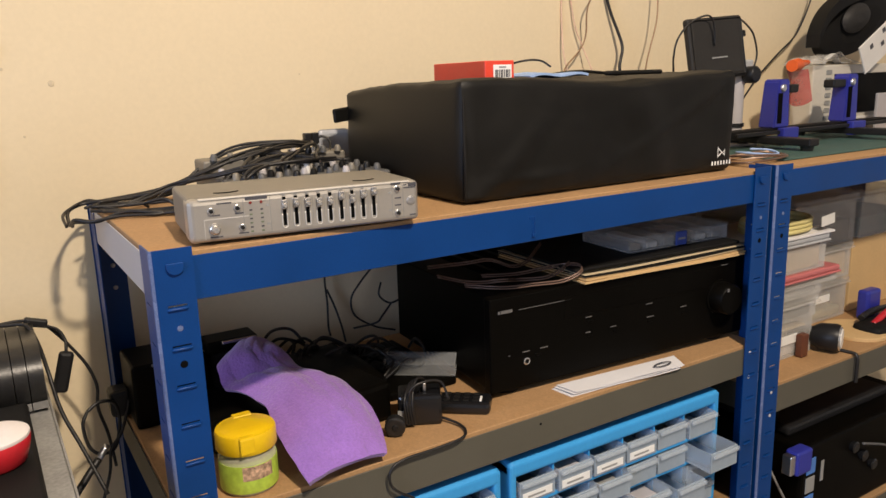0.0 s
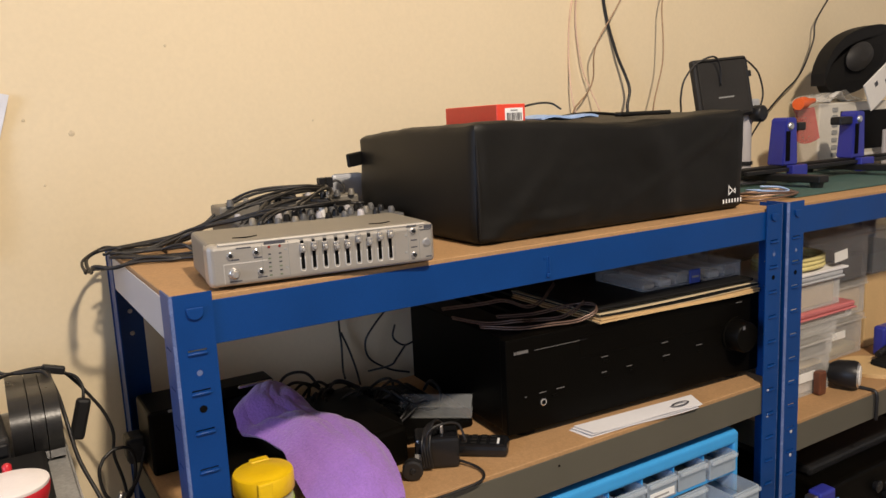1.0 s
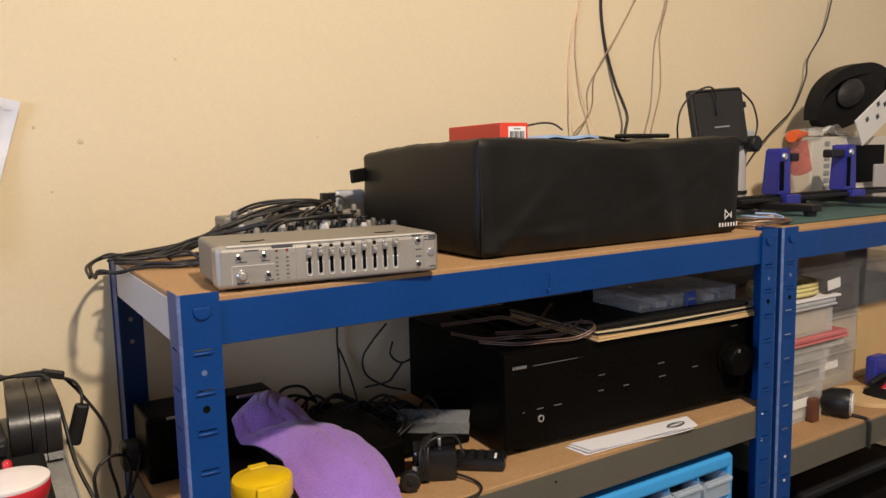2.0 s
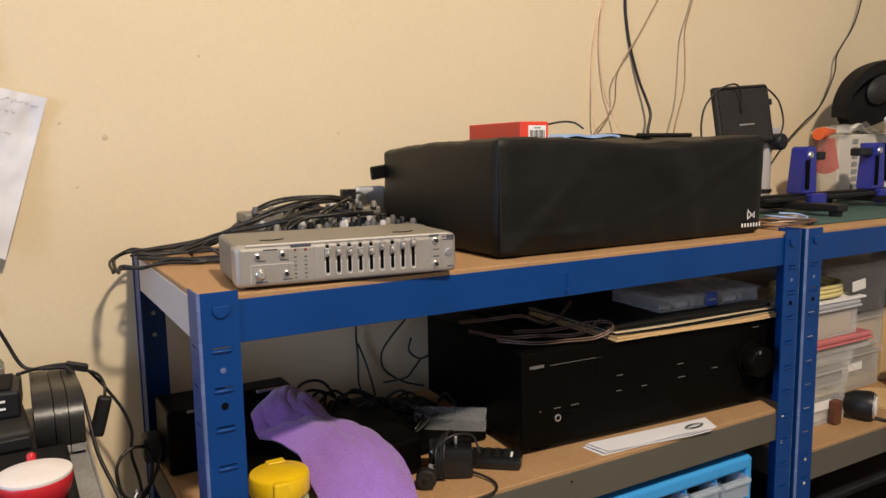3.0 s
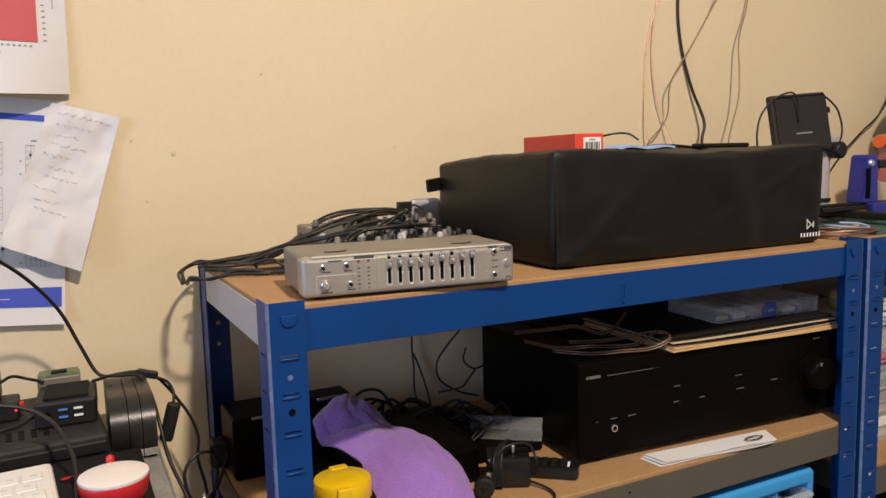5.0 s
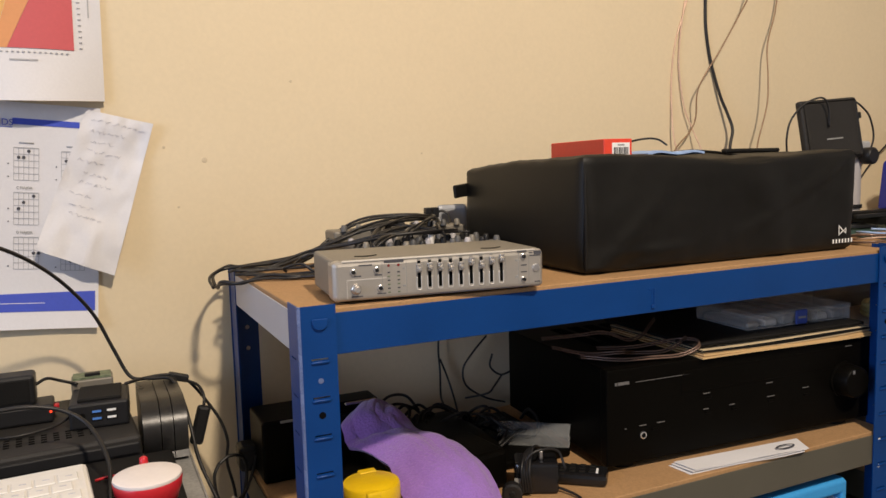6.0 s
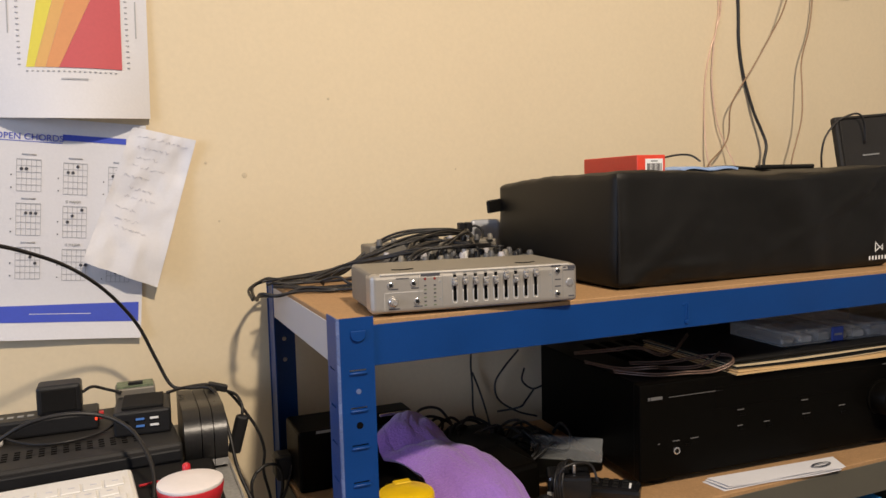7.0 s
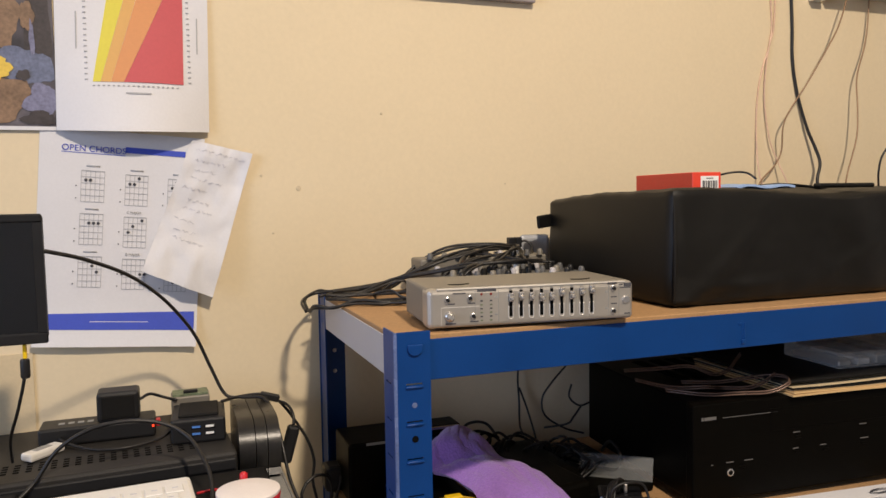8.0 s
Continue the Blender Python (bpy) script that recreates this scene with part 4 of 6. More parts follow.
part("hinge", bx(0.076, 0.096, 0.066, 0.077, 0.694, 0.6995, 0.001, 1), YELLOW, lid)

# purple cloth draped over the clutter
stations = [(0.158, 0.238, 0.712, 0.006), (0.154, 0.232, 0.719, 0.023), (0.147, 0.218, 0.723, 0.034), (0.141, 0.195, 0.720, 0.042), (0.147, 0.168, 0.708, 0.048), (0.166, 0.138, 0.703, 0.048), (0.177, 0.104, 0.699, 0.052), (0.179, 0.062, 0.684, 0.056), (0.175, 0.020, 0.664, 0.053), (0.172, -0.007, 0.646, 0.047)]
cen = curve_points([(a, b, c) for a, b, c, w in stations], 6)
wid = curve_points([(w, 0, 0) for a, b, c, w in stations], 6)


def cloth(u, v):
    i = min(len(cen) - 1, int(v * (len(cen) - 1) + 0.5))
    c, w = cen[i], wid[i].x
    s = (u - 0.5) * 2
    z = c.z - (0.016 + 0.010 * max(0, s) * (1 - v)) * abs(s) ** 2.5 * (1 if v < 0.8 else 1 - 3 * (v - 0.8))
    p = Vector((c.x + s * w, c.y + 0.006 * s * v, z))
    k = noise.noise(Vector((u * 3.0, v * 4.0, 1.7))) * 0.0065 + noise.noise(Vector((u * 9, v * 11, 5.1))) * 0.0042
    fold_ = -0.010 * math.exp(-((v - 0.40 - 0.12 * u) / 0.05) ** 2) * (1 - 0.7 * u)
    calm = min(1.0, 0.15 + 2.2 * v)
    p.z += (k * calm + fold_) * (1 - 0.5 * abs(s) ** 4) * min(1.0, (1 - v) * 6)
    p.x += k * 0.6 * calm
    return p


solo("microfibre_cloth", sheet(cloth, 40, 48, 0.0065), PURPLE, "purple microfibre cloth draped over clutter on the shelf", "cloth")

# dark clutter behind the cloth
rout = thing("network_box", (0.09, 0.27, 0.630), "black plastic box with a glossy edge in the shelf's shade", "electronics box")
part("body", bx(0.006, 0.098, 0.250, 0.335, 0.6305, 0.713, 0.004, 2), AMPBLK, rout)
part("edge_strip", bx(0.030, 0.092, 0.2485, 0.2505, 0.7095, 0.7130, 0.0006, 1), SILVERDARK, rout)
part("top_plate", bx(0.100, 0.168, 0.255, 0.296, 0.7065, 0.7225, 0.003), AMPBLK, rout)
part("foot_block", bx(0.104, 0.164, 0.26, 0.292, 0.6305, 0.706, 0.004), BLACKMT, rout)
part("edge_strip", bx(0.120, 0.166, 0.2535, 0.2560, 0.7175, 0.7220, 0.001, 1), CHROME, rout)
solo("black_pouch", soft_box(0.205, 0.300, 0.13, 0.30, 0.6305, 0.676, 0.008, 8, 0.02, 3.0), AMPBLK, "soft black pouch in the shelf's shade", "pouch")
solo("cable_pouch", soft_box(0.050, 0.140, 0.125, 0.245, 0.6305, 0.668, 0.006, 8, 0.016, 6.0), AMPBLK, "low black cable pouch behind the jar", "pouch")
solo("power_block", turned(bx(0, 0.05, 0, 0.09, 0, 0.05, 0.006), pose(0.232, 0.088, 0.6305, 0, 0, 8)), AMPBLK, "black power block beside the cloth", "power supply")
wheel = thing("cable_reel", (0.262, 0.05, 0.630), "small round black cable reel on the shelf", "reel")
part("reel_rim", turned(lathe([(0.010, -0.006), (0.0125, -0.005), (0.0125, 0.005), (0.010, 0.006)], 20, (0, 0, 0), "y"), pose(0.262, 0.052, 0.6433, 0, 0, -30)), RUBBER, wheel)
part("hub", turned(lathe([(0.004, 0.006), (0.003, 0.0075)], 12, (0, 0, 0), "y"), pose(0.262, 0.052, 0.6433, 0, 0, -30)), BLACKPL, wheel)
random.seed(9)
for i in range(26):
    cx, cy, cz, rr = random.uniform(0.20, 0.37), random.uniform(0.20, 0.35), 0.638 + 0.036 * random.random(), random.uniform(0.022, 0.046)
    ph = random.uniform(0, 6)
    pts = []
    for k in range(8):
        a = ph + k * 0.85
        pts.append((min(0.392, cx + rr * math.cos(a)), min(0.375, cy + 0.7 * rr * math.sin(a)), max(0.6335, cz + 0.014 * math.sin(2 * a + i))))
    solo("power_lead", tube(pts, 0.0023), RUBBER, "coiled black lead heaped at the back of the shelf", "cable", "leads at the back of the shelf")
for pts in ([(0.335, 0.405, 0.855), (0.336, 0.408, 0.80), (0.332, 0.41, 0.74), (0.333, 0.408, 0.70), (0.325, 0.39, 0.665), (0.315, 0.36, 0.66)],
            [(0.334, 0.409, 0.72), (0.345, 0.407, 0.69), (0.348, 0.39, 0.66), (0.34, 0.36, 0.645)],
            [(0.42, 0.405, 0.75), (0.39, 0.40, 0.725), (0.372, 0.40, 0.70), (0.375, 0.395, 0.672), (0.405, 0.385, 0.650), (0.44, 0.38, 0.638)],
            [(0.425, 0.395, 0.72), (0.418, 0.39, 0.70), (0.435, 0.385, 0.685), (0.46, 0.385, 0.69)],
            [(0.36, 0.37, 0.66), (0.385, 0.34, 0.672), (0.40, 0.345, 0.68), (0.43, 0.37, 0.69)],
            [(0.03, 0.17, 0.636), (0.018, 0.13, 0.634), (0.03, 0.095, 0.634), (0.055, 0.10, 0.634)]):
    solo("hanging_lead", tube(pts, 0.0017), RUBBER, "black lead hanging down behind the shelf", "cable", "leads behind the shelf")

# ---------------------------------------------------------------- drawer cabinets under the shelf
def drawer_cabinet(x0, x1, z0, z1, cols, rows, label, out=()):
    y0, y1 = 0.012, 0.16
    c = thing("drawer_cabinet", ((x0 + x1) / 2, 0.09, z0), label, "drawer cabinet", "drawer cabinets")
    t, tt = 0.011, 0.024
    shell = [bx(x0, x0 + t, y0, y1, z0, z1 - 0.004, 0.003), bx(x1 - t, x1, y0, y1, z0, z1 - 0.004, 0.003), bx(x0, x1, y0 - 0.0005, y1, z1 - tt, z1, 0.007, 4), bx(x0 + t, x1 - t, y0, y1, z0, z0 + t, 0.003), bx(x0 + t, x1 - t, y1 - 0.003, y1 - 0.001, z0 + t, z1 - tt)]
    for name, piece in zip(("side_panel", "side_panel", "top_panel", "base_panel", "back_panel"), shell):
        part(name, piece, SKYBLUE, c)
    dw, dh = (x1 - x0 - 2 * t) / cols, (z1 - z0 - t - tt) / rows
    for j in range(1, rows):
        part("shelf_rail", bx(x0 + t, x1 - t, y0 - 0.001, y1 - 0.004, z0 + t + j * dh - 0.0055, z0 + t + j * dh, 0.001, 1), SKYBLUE, c)
    for i in range(1, cols):
        part("upright_rail", bx(x0 + t + i * dw - 0.0012, x0 + t + i * dw + 0.0012, y0 + 0.004, y1 - 0.004, z0 + t, z1 - tt), SKYBLUE, c)
    for j in range(rows):
        if j < rows - 4:
            continue
        for i in range(cols):
            r = rows - 1 - j
            pull = dict(out).get((i, r), 0.001 + 0.004 * ((i * 7 + r * 5) % 4) / 4)
            a, b = x0 + t + i * dw + 0.0024, x0 + t + (i + 1) * dw - 0.0024
            zb, zt = z0 + t + j * dh + 0.0008, z0 + t + (j + 1) * dh - 0.0064
            yf = y0 - pull
            d = part("drawer", open_box(a, b, yf, yf + 0.125, zb, zt, 0.0013), FROST, c)
            part("front_plate", bx(a, b, yf - 0.0022, yf - 0.0002, zb, zt, 0.0008, 1), FROSTF, d)
            part("finger_lip", bx(a + 0.001, b - 0.001, yf - 0.0080, yf - 0.0024, zt - 0.007, zt, 0.0022, 2), FROST, d)
            random.seed(i * 13 + j * 7)
            part("filling", bx(a + 0.004, b - 0.004, yf + 0.010, yf + 0.11, zb + 0.0016, zb + 0.004 + (zt - zb) * 0.45 * random.random(), 0.002, 1), (GREYINK, SILVERDARK, GALV, STEEL)[(i + 3 * j) % 4], d)
            if r == 0 and i < 4:
                part("name_label", bx(a + 0.004, b - 0.006, yf - 0.0032, yf - 0.0024, zb + 0.004, zb + 0.015), WHITEINK, d, "white paper label")
                part("label_print", bx(a + 0.012, b - 0.018, yf - 0.0038, yf - 0.0033, zb + 0.008, zb + 0.0105), GREYINK, d)
    return c


drawer_cabinet(0.402, 0.806, 0.2255, 0.566, 6, 8, "sky blue cabinet of small frosted drawers, some pulled out", out={(5, 1): 0.045, (3, 2): 0.030, (4, 2): 0.040, (2, 2): 0.016, (1, 1): 0.014, (2, 1): 0.014}.items())
drawer_cabinet(-0.010 + 0.02, 0.388, 0.2255, 0.566, 6, 8, "sky blue cabinet of small frosted drawers under the shelf")

# ---------------------------------------------------------------- cables on the wall above the bag
wallcables = [
    ("black_power_cable", RUBBER, 0.0030, "thick black cable hanging down the wall", [(0.905, 0.4225, 1.56), (0.914, 0.4225, 1.45), (0.9210, 0.4230, 1.3550), (0.9230, 0.4230, 1.2910), (0.9350, 0.4220, 1.2270), (0.9540, 0.4160, 1.1620), (0.9680, 0.4090, 1.1240), (0.9740, 0.4020, 1.0930), (0.9610, 0.3950, 1.0520), (0.980, 0.388, 0.99), (0.960, 0.380, 0.905)]),
    ("speaker_wire", CLEARWIRE, 0.0015, "thin pinkish speaker wire hanging down the wall", [(0.884, 0.4235, 1.55), (0.880, 0.4235, 1.42), (0.8780, 0.4240, 1.3520), (0.8690, 0.4240, 1.3170), (0.8510, 0.4240, 1.2670), (0.8410, 0.4240, 1.2140), (0.8380, 0.4220, 1.1400), (0.8380, 0.4080, 1.0600), (0.870, 0.385, 0.98), (0.884, 0.385, 0.903)]),
    ("speaker_wire", CLEARWIRE, 0.0014, "thin pinkish speaker wire hanging down the wall", [(0.872, 0.4235, 1.55), (0.868, 0.4235, 1.42), (0.8730, 0.4240, 1.3520), (0.8660, 0.4220, 1.3160), (0.8580, 0.4220, 1.2670), (0.8560, 0.4220, 1.2090), (0.8660, 0.4190, 1.1400), (0.8810, 0.4140, 1.0990), (0.895, 0.395, 1.04), (0.900, 0.388, 0.98), (0.895, 0.385, 0.903)]),
    ("speaker_wire", BROWNWIRE, 0.0015, "thin brown speaker wire hanging down the wall", [(1.06, 0.41, 1.50), (1.03, 0.395, 1.42), (0.9960, 0.3850, 1.3510), (0.9640, 0.3800, 1.3070), (0.9230, 0.3850, 1.2430), (0.8880, 0.3920, 1.1910), (0.8780, 0.3980, 1.1600), (0.8820, 0.4050, 1.1180), (0.8670, 0.4050, 1.0900), (0.8220, 0.3950, 1.0560), (0.812, 0.388, 1.02), (0.81, 0.385, 0.95)]),
    ("speaker_wire", BROWNWIRE, 0.0015, "thin brown speaker wire hanging down the wall", [(1.118, 0.418, 1.50), (1.110, 0.418, 1.42), (1.1050, 0.4160, 1.3660), (1.0930, 0.4120, 1.3200), (1.0640, 0.4020, 1.2600), (1.0540, 0.3900, 1.1940), (1.0430, 0.3820, 1.1390), (1.0100, 0.3750, 1.0520), (1.018, 0.375, 0.98), (1.008, 0.375, 0.904)]),
    ("black_lead", RUBBER, 0.0019, "thin black lead running up the wall", [(1.70, 0.415, 1.55), (1.69, 0.412, 1.45), (1.672, 0.41, 1.375), (1.644, 0.41, 1.308), (1.584, 0.408, 1.24), (1.576, 0.408, 1.194), (1.528, 0.406, 1.121), (1.459, 0.404, 1.076), (1.382, 0.40, 1.022), (1.30, 0.39, 0.95), (1.25, 0.38, 0.904)]),
]
for nm, m_, r_, lb, pts in wallcables:
    solo(nm, tube(pts, r_), m_, lb, "cable", "cables on the wall")
# lower edge of a wall board and a strip light housing with its bracket
board = thing("wall_board", (0.245, 0.42, 1.372), "grey-mauve board hung flat on the wall", "wall board")
part("panel", bx(0.09, 0.372, 0.412, 0.4255, 1.354, 1.62, 0.002), mat("mauve_grey_board", (0.30, 0.26, 0.27), 0.6, var=0.06), board)
shelf = thing("wall_shelf", (1.09, 0.40, 1.402), "cream wall shelf on a small metal bracket", "wall shelf")
part("board", bx(0.9875, 1.20, 0.385, 0.4255, 1.4155, 1.4355, 0.002), CREAMPL, shelf)
br = part("bracket", bx(0.962, 0.987, 0.404, 0.4255, 1.402, 1.4300, 0.002), STEEL, shelf)
part("screw", lathe([(0.004, 0), (0.0035, 0.0015)], 10, (0.972, 0.404, 1.407), "y"), STEEL, br)

# ---------------------------------------------------------------- papers on the wall
def heat_y(x, z):
    """How far the hanging sheet stands off the wall as it curls forward at its foot."""
    k = max(0.0, (1.33 - z) / 0.19)
    return 0.4225 - (0.006 + 0.034 * k ** 1.5) * max(0.0, math.cos((x + 0.241) / 0.097 * 1.42))


def heat_strip(name, xa0, xa1, xb0, xb1, z0, z1, material, lift=0.0008, nv=10, nu=6):
    """A printed band whose edges lean: xa at the foot, xb at the top."""
    def fn(u, v):
        z = z0 + (z1 - z0) * v
        a, b = xa0 + (xb0 - xa0) * v, xa1 + (xb1 - xa1) * v
        x = a + (b - a) * u
        return (x, heat_y(x, z) - lift, z)
    return part(name, sheet(fn, nu, nv, 0.0001), material, heat)


heat = thing("heat_chart", (-0.236, 0.42, 1.137), "white sheet with a yellow, orange and red chart", "wall chart")
part("sheet", sheet(lambda u, v: (-0.3385 + 0.1950 * u + 0.006 * (v - 0.5), heat_y(-0.3385 + 0.1950 * u, 1.1365 + 0.30 * v), 1.1365 + 0.30 * v - 0.003 * math.sin(math.pi * u) * (1 - v) ** 2), 22, 22, 0.0004), PAPER, heat)
CZ0, CZ1 = 1.2005, 1.36
heat_strip("yellow_band", -0.2940, -0.2842, -0.2650, -0.2392, CZ0, CZ1, INKYEL)
heat_strip("light_orange_band", -0.2840, -0.2712, -0.2390, -0.2227, CZ0, CZ1, INKORG2)
heat_strip("orange_band", -0.2710, -0.2552, -0.2225, -0.1832, CZ0, CZ1, INKORG)
heat_strip("red_band", -0.2550, -0.1790, -0.1830, -0.1755, CZ0, CZ1, INKRED)
for i in range(18):
    heat_strip("axis_mark", -0.294 + 0.0062 * i, -0.2912 + 0.0062 * i, -0.294 + 0.0062 * i, -0.2912 + 0.0062 * i, 1.1945, 1.1962, CHARTINK, nv=1, nu=1)
    for s in (-0.3035, -0.1725):
        heat_strip("axis_mark", s, s + 0.0038, s, s + 0.0038, 1.203 + 0.0075 * i, 1.2045 + 0.0075 * i, CHARTINK, nv=1, nu=1)
heat_strip("axis_title", -0.2530, -0.2210, -0.2530, -0.2210, 1.1845, 1.1865, CHARTINK, nv=1)
for s in (-0.3140, -0.1600):
    heat_strip("axis_title", s, s + 0.0016, s + 0.001, s + 0.0026, 1.245, 1.295, CHARTINK, nu=1)

chord = thing("chord_chart", (-0.28, 0.423, 0.838), "white printed guitar chord sheet headed open chords", "wall chart")
ca, sa = math.cos(radians(4.5)), math.sin(radians(4.5))
CH0 = Vector((-0.362, 0.4245, 1.144))


def page(u, v, lift=0.0):
    curl = 0.010 * max(0.0, (v - 0.24) / 0.057) ** 1.5 + 0.0015 * math.sin(u * 30)
    return Vector((CH0.x + u * ca - v * sa, CH0.y - 0.0012 - curl - lift, CH0.z - u * sa - v * ca))


def page_bar(name, u0, u1, v0, v1, material, parent=None, lift=0.0008, nu=1, dv=0.0):
    return part(name, sheet(lambda a, b: page(u0 + (u1 - u0) * a, v1 + (v0 - v1) * b + (dv * (1 - a) if b > 0.5 else 0), lift), nu, 1, 0.0001), material, parent or chord)


part("sheet", sheet(lambda a, b: page(0.210 * a, 0.297 * (1 - b)), 14, 20, 0.0004), PAPER, chord)
page_bar("title_bar", 0.1065, 0.185, 0.0205, 0.0285, INKBLUE, nu=6)
page_bar("title_rule", 0.027, 0.1065, 0.0322, 0.0330, INKBLUE, nu=6)
page_bar("foot_bar", 0.004, 0.206, 0.2475, 0.2740, INKBLUE, nu=12, dv=0.006)
page_bar("foot_print", 0.07, 0.145, 0.2625, 0.2632, WHITEINK, nu=4, lift=0.0014)
PM = Matrix.Translation(page(0.027, 0.0305, 0.0010)) @ Matrix.Rotation(radians(4.5), 4, "Y") @ Matrix.Rotation(radians(90), 4, "X")
lettering("OPEN CHORDS", 0.0116, PM, INKBLUE, chord, "title")
dots = {(0, 0): ((1, 1), (2, 1)), (1, 0): ((1, 1), (2, 1), (3, 0)), (0, 1): ((2, 1), (3, 1), (4, 1)), (1, 1): ((1, 2), (2, 1), (4, 0)), (0, 2): ((3, 1), (4, 2)), (1, 2): ((0, 2), (4, 2), (5, 2)), (2, 0): ((1, 1), (2, 0)), (2, 1): ((2, 1), (3, 1)), (2, 2): ((2, 3), (3, 1))}
for (c, r), marks in dots.items():
    u0, v0 = 0.0525 + 0.0555 * c, 0.0565 + 0.0585 * r + 0.002 * c
    w, h = 0.029, 0.042
    g = []
    for i in range(6):
        g.append(sheet(lambda a, b, i=i: page(u0 + w * i / 5 + 0.0006 * (a - 0.5), v0 + h * (1 - b), 0.0008), 1, 2, 0.0001))
        g.append(sheet(lambda a, b, i=i: page(u0 + w * a, v0 + h * i / 5 + (0.0012 if i == 0 else 0.0006) * (0.5 - b), 0.0009), 2, 1, 0.0001))
    box_ = part("chord_grid", join(*g), CHARTINK, chord, kind="stuff")
    for a, b in marks:
        q = page(u0 + w * a / 5, v0 + h * (b + 0.5) / 5, 0.0010)
        part("finger_dot", lathe([(0.0021, 0), (0.0021, 0.0003)], 12, q, "y"), DARKINK, box_)
    if (c, r) not in ((1, 1), (1, 2)):
        page_bar("chord_name", u0 + 0.006, u0 + 0.023, v0 - 0.0075, v0 - 0.0055, CHARTINK, box_)
    for k in (0.5, 0.9):
        q = page(u0 - 0.006, v0 + h * k, 0.0010)
        part("fret_dot", lathe([(0.0009, 0), (0.0009, 0.0003)], 8, q, "y"), DARKINK, box_)
for (c, r), word in (((1, 1), "C MAJOR"), ((1, 2), "G MAJOR")):
    q = page(0.0525 + 0.0555 * c + 0.003, 0.0565 + 0.0585 * r + 0.002 * c - 0.0050, 0.0010)
    lettering(word, 0.0046, Matrix.Translation(q) @ Matrix.Rotation(radians(4.5), 4, "Y") @ Matrix.Rotation(radians(90), 4, "X"), GREYINK, chord, "chord_title")

note_ = thing("handwritten_note", (-0.16, 0.42, 0.892), "crumpled white note with faint pencil writing, pinned by its top", "note")


def note_at(u, v, lift=0.0):
    tl, tr, br_, bl = Vector((-0.170, 0, 1.126)), Vector((-0.0875, 0, 1.1065)), Vector((-0.151, 0, 0.902)), Vector((-0.243, 0, 0.944))
    p = (tl * (1 - u) + tr * u) * (1 - v) + (bl * (1 - u) + br_ * u) * v
    off = 0.0035 + 0.020 * v ** 1.8 + 0.0025 * math.sin(7 * v + 3 * u) + 0.0045 * noise.noise(Vector((u * 4, v * 7, 2))) + 0.002 * noise.noise(Vector((u * 9, v * 14, 6))) + 0.006 * max(0, u - 0.85) * (1 - v) * 6
    return Vector((p.x, 0.4235 - off - lift, p.z))


part("sheet", sheet(lambda a, b: note_at(a, 1 - b), 18, 26, 0.0004), PAPER, note_)
random.seed(21)
for k, (u, v, w) in enumerate(((0.12, 0.06, 0.75), (0.16, 0.13, 0.5), (0.2, 0.20, 0.35), (0.18, 0.265, 0.45), (0.12, 0.34, 0.3), (0.25, 0.42, 0.3), (0.22, 0.48, 0.42), (0.15, 0.57, 0.26), (0.2, 0.64, 0.32), (0.22, 0.70, 0.40))):
    uu = u
    while uu < u + w:
        l = random.uniform(0.04, 0.10)
        part("pencil_stroke", tube([note_at(uu + l * t, v + random.uniform(-0.011, 0.011), 0.0006) for t in (0, 0.25, 0.5, 0.75, 1)], 0.00035, 4, 3), PENINK, note_)
        uu += l + 0.03

poster = thing("picture_poster", (-0.47, 0.424, 1.136), "dark glossy picture poster with a yellow shape, pinned to the wall", "poster")
part("sheet", bx(-0.60, -0.3405, 0.4215, 0.4250, 1.1365, 1.55), POSTER, poster)
part("white_margin", bx(-0.60, -0.3405, 0.4205, 0.4213, 1.1365, 1.1415), PAPER, poster)
def blob(x, z, w, h, seed, y):
    """A flat printed patch with an uneven outline."""
    bm = bmesh.new()
    ring = []
    for i in range(36):
        a = 2 * math.pi * i / 36
        r = 1 + 0.55 * noise.noise(Vector((1.3 * math.cos(a), 1.3 * math.sin(a), seed))) + 0.2 * noise.noise(Vector((4 * math.cos(a), 4 * math.sin(a), seed)))
        ring.append(bm.verts.new((min(-0.3412, x + w * r * math.cos(a)), y, max(1.1425, z + h * r * math.sin(a)))))
    bmesh.ops.triangle_fill(bm, use_beauty=True, use_dissolve=False, edges=[bm.edges.new((ring[i], ring[(i + 1) % 36])) for i in range(36)], normal=(0, -1, 0))
    return bm


for k, (x, z, w, h, m_) in enumerate(((-0.418, 1.300, 0.050, 0.060, POSTERO), (-0.360, 1.270, 0.016, 0.070, POSTERD), (-0.372, 1.222, 0.030, 0.030, POSTERB), (-0.425, 1.180, 0.048, 0.034, POSTERO), (-0.356, 1.176, 0.020, 0.018, POSTERL),
                                      (-0.362, 1.152, 0.022, 0.008, POSTERD), (-0.372, 1.285, 0.010, 0.016, POSTERO), (-0.366, 1.255, 0.003, 0.024, POSTERL), (-0.412, 1.217, 0.020, 0.018, POSTERY), (-0.378, 1.207, 0.008, 0.007, POSTERD))):
    part("printed_shape", blob(x, z, w, h, 3.7 * k, 0.4212 - 0.0002 * k), m_, poster)

